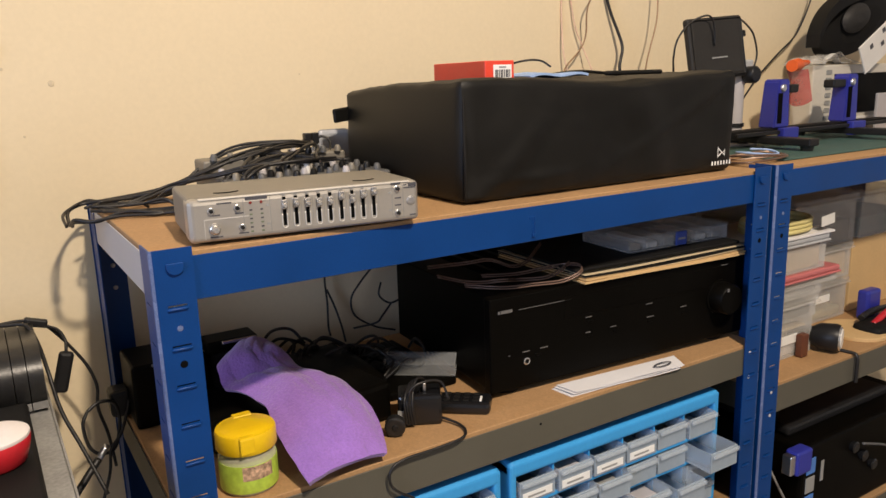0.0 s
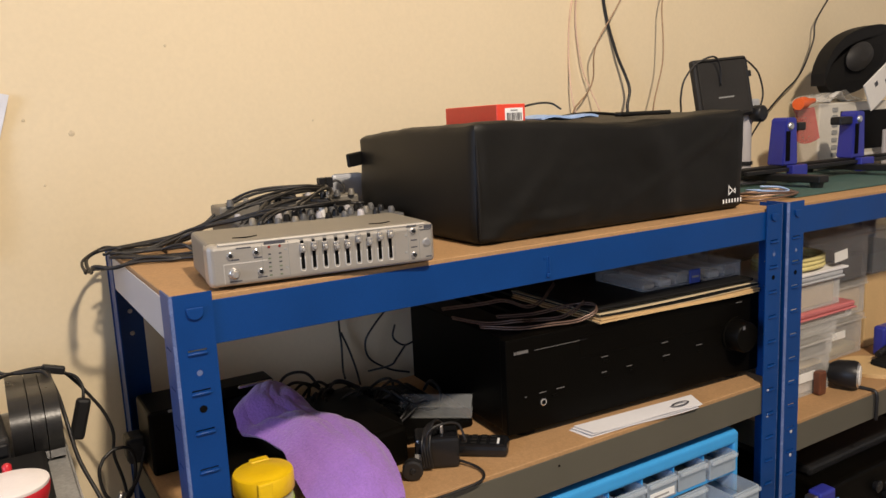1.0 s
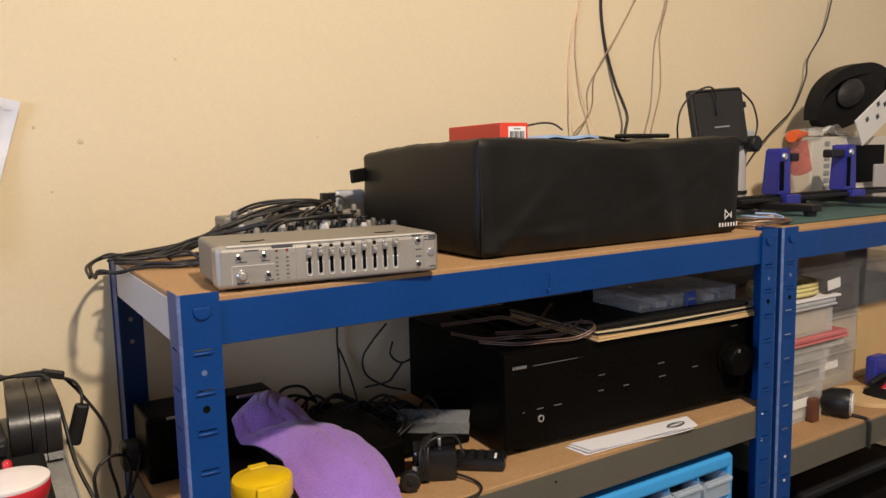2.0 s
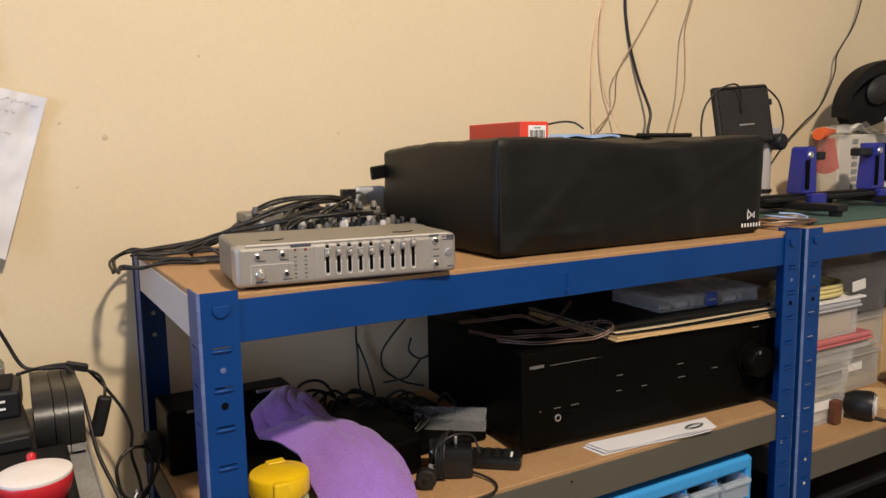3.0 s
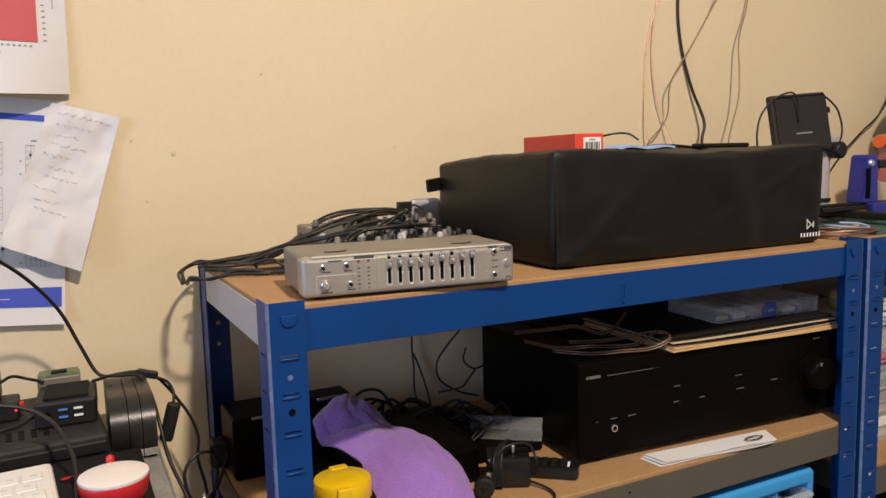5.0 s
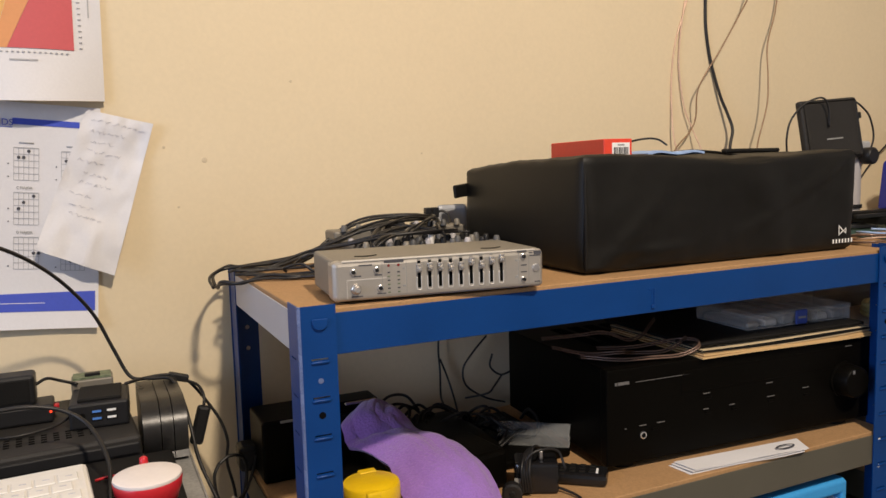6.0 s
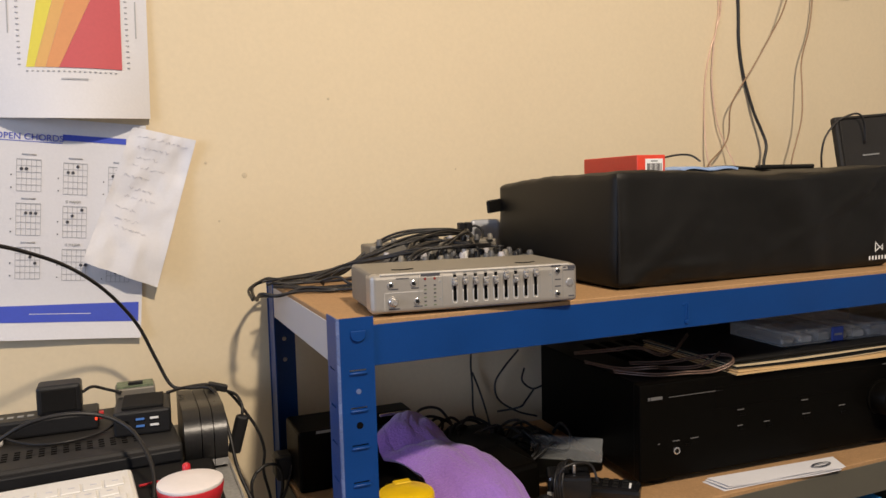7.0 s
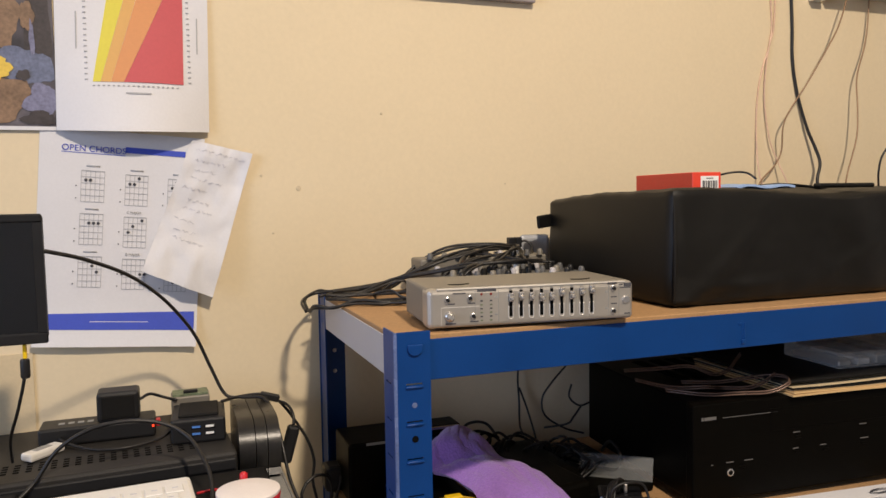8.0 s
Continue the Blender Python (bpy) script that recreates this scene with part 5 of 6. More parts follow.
# ---------------------------------------------------------------- desk and the things on it
DX = -0.0865
desk = thing("desk", (-0.75, 0.1, 0), "desk with a stained grey top beside the rack", "desk")
part("top", bx(-1.45, DX, -0.10, 0.415, 0.672, 0.700, 0.002), DESK, desk, "worn grey worktop")
part("edge_band", bx(DX + 0.0002, DX + 0.0022, -0.10, 0.415, 0.673, 0.6995), DESK, desk)
for lx in (-1.40, -0.15):
    for ly in (-0.06, 0.37):
        part("leg", bx(lx, lx + 0.04, ly, ly + 0.03, 0, 0.6715, 0.002), GREYSTEEL, desk)
solo("black_tray", bx(-0.62, -0.1085, -0.08, 0.190, 0.7004, 0.7225, 0.004), BLACKMT, "flat black tray on the desk", "tray")

dev = thing("perforated_device", (-0.35, 0.3, 0.700), "black flat unit with a perforated top and ribbed end", "electronics")
DV = pose(-0.1400, 0.2010, 0.7005, 0, 0, 3.6)
part("body", turned(bx(-0.43, 0.0, 0.0, 0.205, 0.004, 0.0405, 0.004), DV), DEVBLK, dev)
for fx in (-0.40, -0.03):
    for fy in (0.03, 0.17):
        part("foot", turned(lathe([(0.008, 0.0002), (0.008, 0.0045)], 10, (fx, fy, 0)), DV), RUBBER, dev)
hole = None
for i in range(24):
    for j in range(4):
        if hole is None:
            hole = part("vent_hole", turned(bx(-0.006, 0.0, 0, 0.0040, 0.0401, 0.0409), DV @ Matrix.Translation((-0.045, 0.032, 0))), SLOT, dev)
        else:
            d = DV.to_3x3() @ Vector((-0.0125 * i, 0.0085 * j, 0))
            repeat(hole, d.x, d.y, d.z, dev)
part("front_lip", turned(bx(-0.428, -0.002, -0.004, 0.0005, 0.020, 0.034, 0.002), DV), BLACKPL, dev)
for k, (a, b) in enumerate(((-0.1375, -0.1185), (-0.1175, -0.1045), (-0.1035, -0.0885))):
    bm = bmesh.new()
    prof = [(0.205, 0.7045)] + [(0.238 - 0.038 * math.cos(t), 0.735 + 0.036 * math.sin(t) - 0.0) for t in [radians(-40 + 130 * i / 10) for i in range(11)]] + [(0.330, 0.7700), (0.336, 0.765), (0.336, 0.7045)]
    l_ = [bm.verts.new((a, y, z)) for y, z in prof]
    r_ = [bm.verts.new((b, y, z)) for y, z in prof]
    n_ = len(prof)
    for i in range(n_):
        bm.faces.new((l_[i], l_[(i + 1) % n_], r_[(i + 1) % n_], r_[i])).smooth = True
    bm.faces.new(list(reversed(l_)))
    bm.faces.new(r_)
    bmesh.ops.recalc_face_normals(bm, faces=bm.faces)
    part("end_rib", bm, RIBBLK, dev, "glossy black rounded end section")
solo("grey_tape_roll", bx(-0.128, -0.094, 0.337, 0.352, 0.7004, 0.762, 0.002), DARKINK, "dark grey strip of folded tape behind the unit", "tape")

hub = thing("usb_hub", (-0.18, 0.29, 0.741), "black four-port hub with blue sockets", "usb hub")
HB = pose(-0.2115, 0.2500, 0.7418, 0, 0, -3)
part("body", turned(join(bx(-0.003, 0.062, 0, 0.078, 0, 0.030, 0.003)), HB), BLACKPL, hub)
part("raised_top", turned(bx(0.006, 0.054, 0.010, 0.072, 0.0295, 0.0335, 0.0015), HB), BLACKMT, hub)
for i, m_ in enumerate((USBBLUE, WHITEINK)):
    for j in range(2):
        s = part("usb_socket", turned(bx(0.021 + 0.016 * i, 0.033 + 0.016 * i, -0.0008, 0.002, 0.0085 + 0.0085 * j, 0.0135 + 0.0085 * j, 0.0004, 1), HB), BLACKGL, hub)
        part("socket_tongue", turned(bx(0.0222 + 0.016 * i, 0.0318 + 0.016 * i, -0.0014, -0.0006, 0.0105 + 0.0085 * j, 0.0130 + 0.0085 * j), HB), m_, s)
part("power_socket", turned(lathe([(0.0035, 0), (0.0035, 0.001)], 12, (0.011, 0, 0.016), "y"), HB), SLOT, hub)
card = thing("circuit_card", (-0.18, 0.35, 0.742), "small grey box with a green circuit board on top", "circuit board")
part("box", bx(-0.212, -0.163, 0.338, 0.372, 0.742, 0.779, 0.002), SILVERDARK, card)
part("board", bx(-0.210, -0.165, 0.340, 0.370, 0.7792, 0.7815), CIRCUIT, card, "green circuit board")
part("chip", bx(-0.196, -0.178, 0.344, 0.352, 0.7816, 0.7855, 0.0006, 1), BLACKPL, card)
brick = thing("laptop_power_brick", (-0.29, 0.32, 0.742), "long black power brick with faint printed marks", "power supply")
part("body", bx(-0.366, -0.232, 0.300, 0.346, 0.7420, 0.7640, 0.003), BLACKPL, brick)
for k in range(6):
    part("print_mark", bx(-0.345 + 0.011 * k, -0.338 + 0.011 * k, 0.318, 0.326, 0.7640, 0.7644), GREYINK, brick)
part("inlet_light", bx(-0.2318, -0.226, 0.306, 0.316, 0.752, 0.761, 0.001, 1), REDPL, brick, "red plug end")
part("indicator", bx(-0.236, -0.2335, 0.2990, 0.3002, 0.754, 0.757), LED, brick)
cube = thing("black_plug_cube", (-0.275, 0.33, 0.764), "small black cube-shaped plug adapter on the power brick", "power adapter")
part("body", bx(-0.300, -0.2500, 0.306, 0.342, 0.7644, 0.8010, 0.004), BLACKPL, cube)
part("front_recess", bx(-0.294, -0.256, 0.3050, 0.3062, 0.7690, 0.7960, 0.0005, 1), BLACKMT, cube)
remote2 = thing("white_fob", (-0.36, 0.27, 0.741), "small off-white plastic fob lying on the black unit", "plastic fob")
RF = pose(-0.372, 0.252, 0.7418, 0, 0, 48)
part("body", turned(bx(0, 0.048, -0.009, 0.009, 0, 0.010, 0.003), RF), WHITEPL, remote2)
part("print_patch", turned(bx(0.012, 0.034, -0.004, 0.004, 0.0099, 0.0104), RF), GREYINK, remote2)

# keyboard
kb = thing("white_keyboard", (-0.35, 0.06, 0.722), "white computer keyboard with pale keys", "keyboard")
KB = pose(-0.1965, 0.1150, 0.7325, 4, 0, 4.5)
part("body", turned(bx(-0.40, 0, -0.150, 0, 0.004, 0.0180, 0.005), KB), WHITEPL, kb)
for fx in (-0.37, -0.03):
    part("rear_foot", turned(bx(fx, fx + 0.02, -0.018, -0.008, -0.0085, 0.005, 0.001, 1), KB), WHITEPL, kb)
    part("front_foot", turned(bx(fx, fx + 0.02, -0.140, -0.130, -0.0002, 0.0045, 0.001, 1), KB), RUBBER, kb)
key = None
for i in range(17):
    for j in range(6):
        w = 0.0185
        if key is None:
            key = part("key", turned(bx(-0.0178, 0, -0.0178, 0, 0.0178, 0.0196, 0.0008, 1), KB @ Matrix.Translation((-0.010, -0.022, 0))), WHITEPL, kb)
        else:
            d = KB.to_3x3() @ Vector((-0.0195 * i - (0.006 if j % 2 else 0), -0.0205 * j, 0))
            repeat(key, d.x, d.y, d.z, kb)
        q = KB @ Vector((-0.010 - 0.0195 * i - (0.006 if j % 2 else 0) - 0.008, -0.022 - 0.0205 * j - 0.008, 0.0197))
        if i < 12 and j < 4:
            part("key_print", turned(bx(-0.003, 0.003, -0.0008, 0.0008, 0, 0.0003), Matrix.Translation(q)), PENINK, kb)

# red tub with a white lid
tub = thing("red_tub", (-0.143, 0.045, 0.722), "round red tub with a flat white lid", "tub")
TC = (-0.1435, 0.0450, 0)
part("bowl", lathe([(0.0235, 0.7230), (0.0265, 0.7255), (0.0305, 0.738), (0.0318, 0.7465), (0.0312, 0.7478)], 40, TC), REDPL, tub, "glossy red bowl")
part("lid", lathe([(0.0310, 0.7478), (0.0316, 0.7490), (0.0312, 0.7510), (0.0290, 0.7518), (0.012, 0.7522)], 40, TC), PINKWHITE, tub)
part("lid_knob", lathe([(0.0036, 0.744), (0.0042, 0.750), (0.0040, 0.7555), (0.002, 0.757)], 14, (-0.1445, 0.0800, 0)), REDPL, tub)
solo("red_wire", tube([(-0.19, 0.125, 0.7245), (-0.172, 0.122, 0.727), (-0.158, 0.108, 0.7285), (-0.149, 0.095, 0.728)], 0.0015), REDPL, "short red wire on the black tray", "wire")

# monitor
mon = thing("small_monitor", (-0.45, 0.2, 0.700), "small black flat monitor on a stand", "monitor")
MT = pose(-0.3285, 0.150, 0.8955, 3, 0, 2)
bz = 0.009
part("bezel", turned(join(bx(-0.21, 0, 0, 0.004, 0, 0.0115, 0.0015, 1), bx(-0.21, 0, 0, 0.004, 0.125, 0.1335, 0.0015, 1), bx(-bz, 0, 0, 0.004, 0.0117, 0.1248), bx(-0.21, -0.21 + bz, 0, 0.004, 0.0117, 0.1248)), MT), BLACKPL, mon)
part("screen", turned(bx(-0.21 + bz, -bz, 0.0022, 0.0038, 0.0115, 0.125), MT), SCREEN, mon, "dark switched-off screen")
part("back_shell", turned(bx(-0.209, -0.001, 0.0042, 0.024, 0.001, 0.1325, 0.004), MT), BLACKMT, mon)
part("stand_neck", bx(-0.460, -0.430, 0.163, 0.180, 0.731, 0.93, 0.003), BLACKPL, mon)
part("stand_base", bx(-0.53, -0.37, 0.10, 0.189, 0.7228, 0.731, 0.004), BLACKPL, mon)
ferr = thing("hanging_connector", (-0.35, 0.17, 0.80), "black lead with a ferrite and yellow tag under the monitor", "cable")
part("lead", tube([(-0.352, 0.162, 0.897), (-0.353, 0.163, 0.885), (-0.355, 0.170, 0.86), (-0.366, 0.19, 0.82), (-0.38, 0.22, 0.78), (-0.385, 0.25, 0.745)], 0.0018), RUBBER, ferr)
part("ferrite", lathe([(0.004, 0.858), (0.0048, 0.860), (0.0048, 0.876), (0.004, 0.878)], 14, (-0.3535, 0.1655, 0)), BLACKPL, ferr)
part("yellow_tag", bx(-0.3545, -0.3505, 0.160, 0.1635, 0.879, 0.894, 0.0008, 1), YELLOW, ferr)
solo("wall_paper_sheet", bx(-0.60, -0.385, 0.4235, 0.4252, 0.62, 0.838), PAPERCREAM, "pale paper sheet fixed low on the wall", "paper")

# leads round the desk
leads = [
    ("monitor_lead", 0.0023, [(-0.330, 0.156, 0.990), (-0.324, 0.158, 0.989), (-0.294, 0.185, 0.978), (-0.257, 0.230, 0.957), (-0.228, 0.270, 0.931), (-0.203, 0.305, 0.900), (-0.179, 0.325, 0.862), (-0.160, 0.333, 0.815), (-0.143, 0.330, 0.7785), (-0.122, 0.322, 0.7745), (-0.100, 0.315, 0.774), (-0.092, 0.30, 0.770), (-0.086, 0.27, 0.755), (-0.082, 0.24, 0.730), (-0.076, 0.22, 0.690), (-0.062, 0.20, 0.650), (-0.045, 0.17, 0.60)]),
    ("desk_lead", 0.0021, [(-0.150, 0.305, 0.776), (-0.125, 0.325, 0.775), (-0.095, 0.333, 0.773), (-0.075, 0.335, 0.763), (-0.063, 0.332, 0.750), (-0.050, 0.332, 0.730), (-0.034, 0.330, 0.701), (-0.026, 0.330, 0.671), (-0.028, 0.332, 0.64), (-0.020, 0.335, 0.60), (-0.015, 0.34, 0.55)]),
    ("desk_lead", 0.0020, [(-0.078, 0.335, 0.763), (-0.062, 0.325, 0.757), (-0.056, 0.312, 0.745), (-0.057, 0.306, 0.733)]),
    ("front_lead", 0.0023, [(-0.372, 0.165, 0.724), (-0.352, 0.180, 0.742), (-0.330, 0.185, 0.772), (-0.296, 0.182, 0.792), (-0.256, 0.18, 0.797), (-0.221, 0.178, 0.790), (-0.196, 0.165, 0.776), (-0.182, 0.135, 0.760), (-0.1755, 0.105, 0.745), (-0.1765, 0.080, 0.7290), (-0.1770, 0.050, 0.7250), (-0.178, 0.0, 0.7250)]),
    ("brick_lead", 0.0018, [(-0.342, 0.298, 0.752), (-0.33, 0.285, 0.748), (-0.30, 0.262, 0.7445), (-0.265, 0.255, 0.7445), (-0.23, 0.270, 0.7455), (-0.214, 0.285, 0.750)]),
    ("brick_lead", 0.0020, [(-0.250, 0.325, 0.785), (-0.238, 0.335, 0.788), (-0.222, 0.345, 0.780), (-0.205, 0.335, 0.776)]),
    ("desk_lead", 0.0022, [(-0.045, 0.29, 0.655), (-0.052, 0.285, 0.640), (-0.048, 0.285, 0.610), (-0.035, 0.285, 0.597), (-0.018, 0.29, 0.600), (-0.008, 0.30, 0.63), (-0.012, 0.30, 0.655), (-0.03, 0.295, 0.662), (-0.045, 0.29, 0.655)]),
    ("desk_lead", 0.0020, [(0.006, 0.30, 0.655), (0.001, 0.295, 0.64), (-0.010, 0.290, 0.615), (-0.024, 0.285, 0.600), (-0.03, 0.28, 0.57), (-0.05, 0.27, 0.52)]),
]
for nm, r_, pts in leads:
    solo(nm, tube(pts, r_), RUBBER, "black lead trailing over the desk and down its side", "cable", "leads round the desk")
sw = solo("inline_switch", turned(bx(-0.0085, 0.0085, -0.006, 0.006, -0.026, 0.026, 0.004), pose(-0.0635, 0.304, 0.708, 0, 16, 0)), BLACKPL, "black inline switch hanging on its lead", "switch")
solo("lead_clamp", turned(bx(-0.013, 0.013, -0.005, 0.005, -0.005, 0.005, 0.002), pose(-0.084, 0.334, 0.768, 0, 18, 0)), BLACKPL, "black moulded sleeve joining two leads", "cable sleeve")
solo("wall_plug", bx(-0.016, 0.010, 0.300, 0.335, 0.632, 0.668, 0.006), BLACKPL, "black plug hanging beside the rack post", "plug")
mic = thing("jack_lead", (-0.06, 0.24, 0.55), "black lead with a metal jack connector below the desk edge", "cable")
part("sleeve", tube([(-0.030, 0.262, 0.618), (-0.042, 0.256, 0.605)], 0.0042, 10, 3), STEEL, mic, "bright metal connector sleeve")
part("lead", tube([(-0.042, 0.256, 0.605), (-0.060, 0.246, 0.588), (-0.075, 0.240, 0.570), (-0.080, 0.238, 0.54), (-0.08, 0.238, 0.45)], 0.0045, 9), RUBBER, mic)

# ---------------------------------------------------------------- things on the second rack's top
solo("cutting_mat", bx(0.985, 1.62, 0.048, 0.345, 0.9004, 0.9032, 0.0008, 1), GREENMAT, "dark green cutting mat on the chipboard deck", "cutting mat")
for k, (m_, r0) in enumerate(((COPPER, 0.052), (CLEARWIRE, 0.046), (COPPER, 0.049), (LIGHTBLUE, 0.036))):
    pts = [(0.960 + 1.15 * r0 * math.cos(a), 0.082 + 0.72 * r0 * math.sin(a), 0.9052 + 0.0030 * k + 0.003 * math.sin(a * 1.5 + k)) for a in [0.9 * i + 0.4 * k for i in range(8)]]
    solo("wire_coil", tube(pts, 0.0018), m_, "loop of insulated wire lying by the rack post", "wire", "loops of wire by the post")

hold = thing("circuit_board_holder", (1.33, 0.24, 0.903), "black bench holder with two upright blue clamps", "clamp stand")
for fx in (1.165, 1.445):
    part("foot_bar", bx(fx - 0.014, fx + 0.014, 0.118, 0.345, 0.9120, 0.9250, 0.002), BLACKPL, hold)
    for fy in (0.132, 0.330):
        part("rubber_foot", lathe([(0.010, 0.9034), (0.012, 0.9122)], 14, (fx, fy, 0)), RUBBER, hold)
part("rail", bx(1.085, 1.600, 0.226, 0.252, 0.9252, 0.9370, 0.002), BLACKMT, hold)
part("slide_bar", bx(1.085, 1.600, 0.214, 0.222, 0.9260, 0.9330, 0.001, 1), BLACKPL, hold)
for cx, hh, arm in ((1.222, 1.026, 1), (1.448, 1.031, -1)):
    bm = bmesh.new()
    prof = [(-0.025, 0.9372), (0.022, 0.9372), (0.016, hh - 0.004), (0.013, hh), (-0.010, hh), (-0.014, hh - 0.004)]
    f_ = [bm.verts.new((cx + a, 0.222, z)) for a, z in prof]
    b_ = [bm.verts.new((cx + a, 0.256, z)) for a, z in prof]
    for i in range(6):
        bm.faces.new((f_[i], f_[(i + 1) % 6], b_[(i + 1) % 6], b_[i]))
    bm.faces.new(list(reversed(f_)))
    bm.faces.new(b_)
    bmesh.ops.recalc_face_normals(bm, faces=bm.faces)
    bmesh.ops.bevel(bm, geom=list(bm.edges), offset=0.002, segments=2, affect="EDGES")
    cl = part("clamp", bm, NAVYPL, hold, "upright blue plastic clamp")
    part("clamp_base", bx(cx - 0.016, cx + 0.030, 0.206, 0.2205, 0.9100, 0.9375, 0.002), NAVYPL, cl)
    part("recess", bx(cx - 0.017, cx - 0.004, 0.2206, 0.2222, 0.945, hh - 0.025, 0.0006, 1), SLOT, cl)
    part("screw", lathe([(0.0075, 0), (0.0070, 0.003), (0.005, 0.0042)], 16, (cx - 0.004, 0.222, hh - 0.016), "y"), STEEL, cl)
    part("jaw", bx(cx + (0.026 if arm > 0 else -0.060), cx + (0.052 if arm > 0 else -0.018), 0.226, 0.250, hh - 0.026, hh - 0.010, 0.003), BLACKPL, cl)

hold.location = (1.288, 0.208, 0.903)

spk = thing("small_speaker", (1.10, 0.26, 0.900), "small flat black speaker with a lead looped behind it", "speaker")
SP = pose(0.999, 0.252, 1.050, -8, -4, -5)
part("cabinet", turned(bx(0, 0.134, 0, 0.015, -0.024, 0.088, 0.005, 3), SP), DEVBLK, spk)
part("grille", turned(bx(0.005, 0.129, -0.0012, 0.0006, -0.019, 0.083, 0.004), SP), DEVBLK, spk)
part("badge", turned(bx(0.048, 0.086, -0.0024, -0.0014, 0.013, 0.0155), SP), GREYINK, spk, "thin grey badge bar")
part("hook", turned(bx(0.132, 0.148, 0.006, 0.012, 0.048, 0.060, 0.002), SP), BLACKPL, spk)
part("lead", tube([(1.112, 0.262, 1.136), (1.135, 0.262, 1.138), (1.160, 0.262, 1.126), (1.177, 0.26, 1.108), (1.189, 0.26, 1.071), (1.175, 0.262, 1.035), (1.15, 0.27, 1.00), (1.13, 0.30, 0.93)], 0.0018), RUBBER, spk)
part("lead", tube([(1.05, 0.2475, 1.09), (1.045, 0.2465, 1.125), (1.030, 0.249, 1.142), (1.0, 0.262, 1.130), (0.973, 0.266, 1.102), (0.966, 0.268, 1.071), (0.975, 0.275, 1.045), (0.99, 0.29, 1.0)], 0.0018), RUBBER, spk)
part("stand_pole", lathe([(0.0155, 0.906), (0.0155, 1.045)], 20, (1.142, 0.268, 0)), GALV, spk, "pale grey stand pole")
part("stand_base", lathe([(0.045, 0.9034), (0.045, 0.908), (0.038, 0.910)], 28, (1.142, 0.268, 0)), GALV, spk)
part("stand_collar", lathe([(0.0185, 0.938), (0.0185, 0.945)], 20, (1.142, 0.268, 0)), BLACKPL, spk)
part("stand_knob", lathe([(0.014, 0), (0.016, 0.004), (0.016, 0.020), (0.013, 0.023)], 18, (1.150, 0.252, 1.036), "y"), BLACKPL, spk)
part("stand_head", bx(1.120, 1.172, 0.252, 0.284, 1.040, 1.064, 0.004), GREYBLUE, spk)

case = thing("white_bench_unit", (1.55, 0.34, 0.900), "white bench unit with a dark front and vent slots", "bench unit")
part("shell", bx(1.440, 1.745, 0.300, 0.352, 0.9035, 1.050, 0.004), CREAMPL, case)
part("dark_front", bx(1.518, 1.735, 0.2975, 0.3005, 0.942, 1.030, 0.001, 1), AMPBLK, case)
part("foot_rail", bx(1.53, 1.735, 0.2940, 0.2995, 0.915, 0.934, 0.003), WHITEPL, case)
for k in range(7):
    part("vent_slot", bx(1.487, 1.507, 0.2985, 0.3004, 0.930 + 0.0165 * k, 0.940 + 0.0165 * k, 0.002, 1), GREYINK, case)
solo("metal_offcut", bx(1.62, 1.70, 0.255, 0.262, 0.9035, 0.985, 0.002), GALV, "grey metal panel leaning by the bench unit", "metal panel")

orange = thing("orange_nozzle", (1.32, 0.27, 0.98), "orange nozzle on a red film bag hung from the bench unit", "nozzle")
part("nozzle", turned(lathe([(0.012, 0), (0.013, 0.030), (0.008, 0.055), (0.005, 0.09)], 16, (0, 0, 0), "x"), pose(1.318, 0.270, 1.050, 0, -4, 14)), ORANGEPL, orange)
part("film_bag", sheet(lambda u, v: (1.322 + 0.074 * u + 0.030 * v * (1 - u), 0.285 + 0.02 * math.sin(4 * u) * v, 1.042 - v * (0.040 + 0.036 * math.sin(2.4 * u))), 10, 10, 0.0012), PINKRED, orange, "crumpled red film bag")

hp = thing("headphones", (1.58, 0.31, 1.05), "large black over-ear headphones lying on the bench unit", "headphones")
bm = bmesh.new()
rings = []
for i, c in enumerate(curve_points([(1.408, 0.315, 1.100), (1.418, 0.315, 1.124), (1.448, 0.318, 1.155), (1.500, 0.320, 1.184), (1.573, 0.322, 1.203), (1.650, 0.325, 1.210), (1.72, 0.33, 1.195), (1.76, 0.335, 1.15)], 5)):
    rings.append([bm.verts.new(c + Vector((0.045, 0.016 * dy, 0.013 * dz))) for dy, dz in ((-1, -1), (1, -1), (1, 1), (-1, 1))])
for a, b in zip(rings, rings[1:]):
    for k in range(4):
        bm.faces.new((a[k], a[(k + 1) % 4], b[(k + 1) % 4], b[k])).smooth = True
bm.faces.new(rings[0])
bm.faces.new(rings[-1])
bmesh.ops.recalc_face_normals(bm, faces=bm.faces)
part("headband", bm, BLACKMT, hp)
part("ear_cup", turned(lathe([(0.052, 0), (0.056, 0.008), (0.052, 0.026), (0.030, 0.034)], 32, (0, 0, 0), "y"), pose(1.628, 0.345, 1.138, 0, -24, -8) @ Matrix.Diagonal((2.3, 1, 1.10, 1))), BLACKMT, hp)
part("ear_cushion", turned(lathe([(0.030, 0.026), (0.034, 0.034), (0.026, 0.044), (0.010, 0.047)], 28, (0, 0, 0), "y"), pose(1.600, 0.340, 1.150, 0, -22, -8) @ Matrix.Diagonal((1.3, 1, 0.9, 1))), DEVBLK, hp, "grey inner ear cushion")


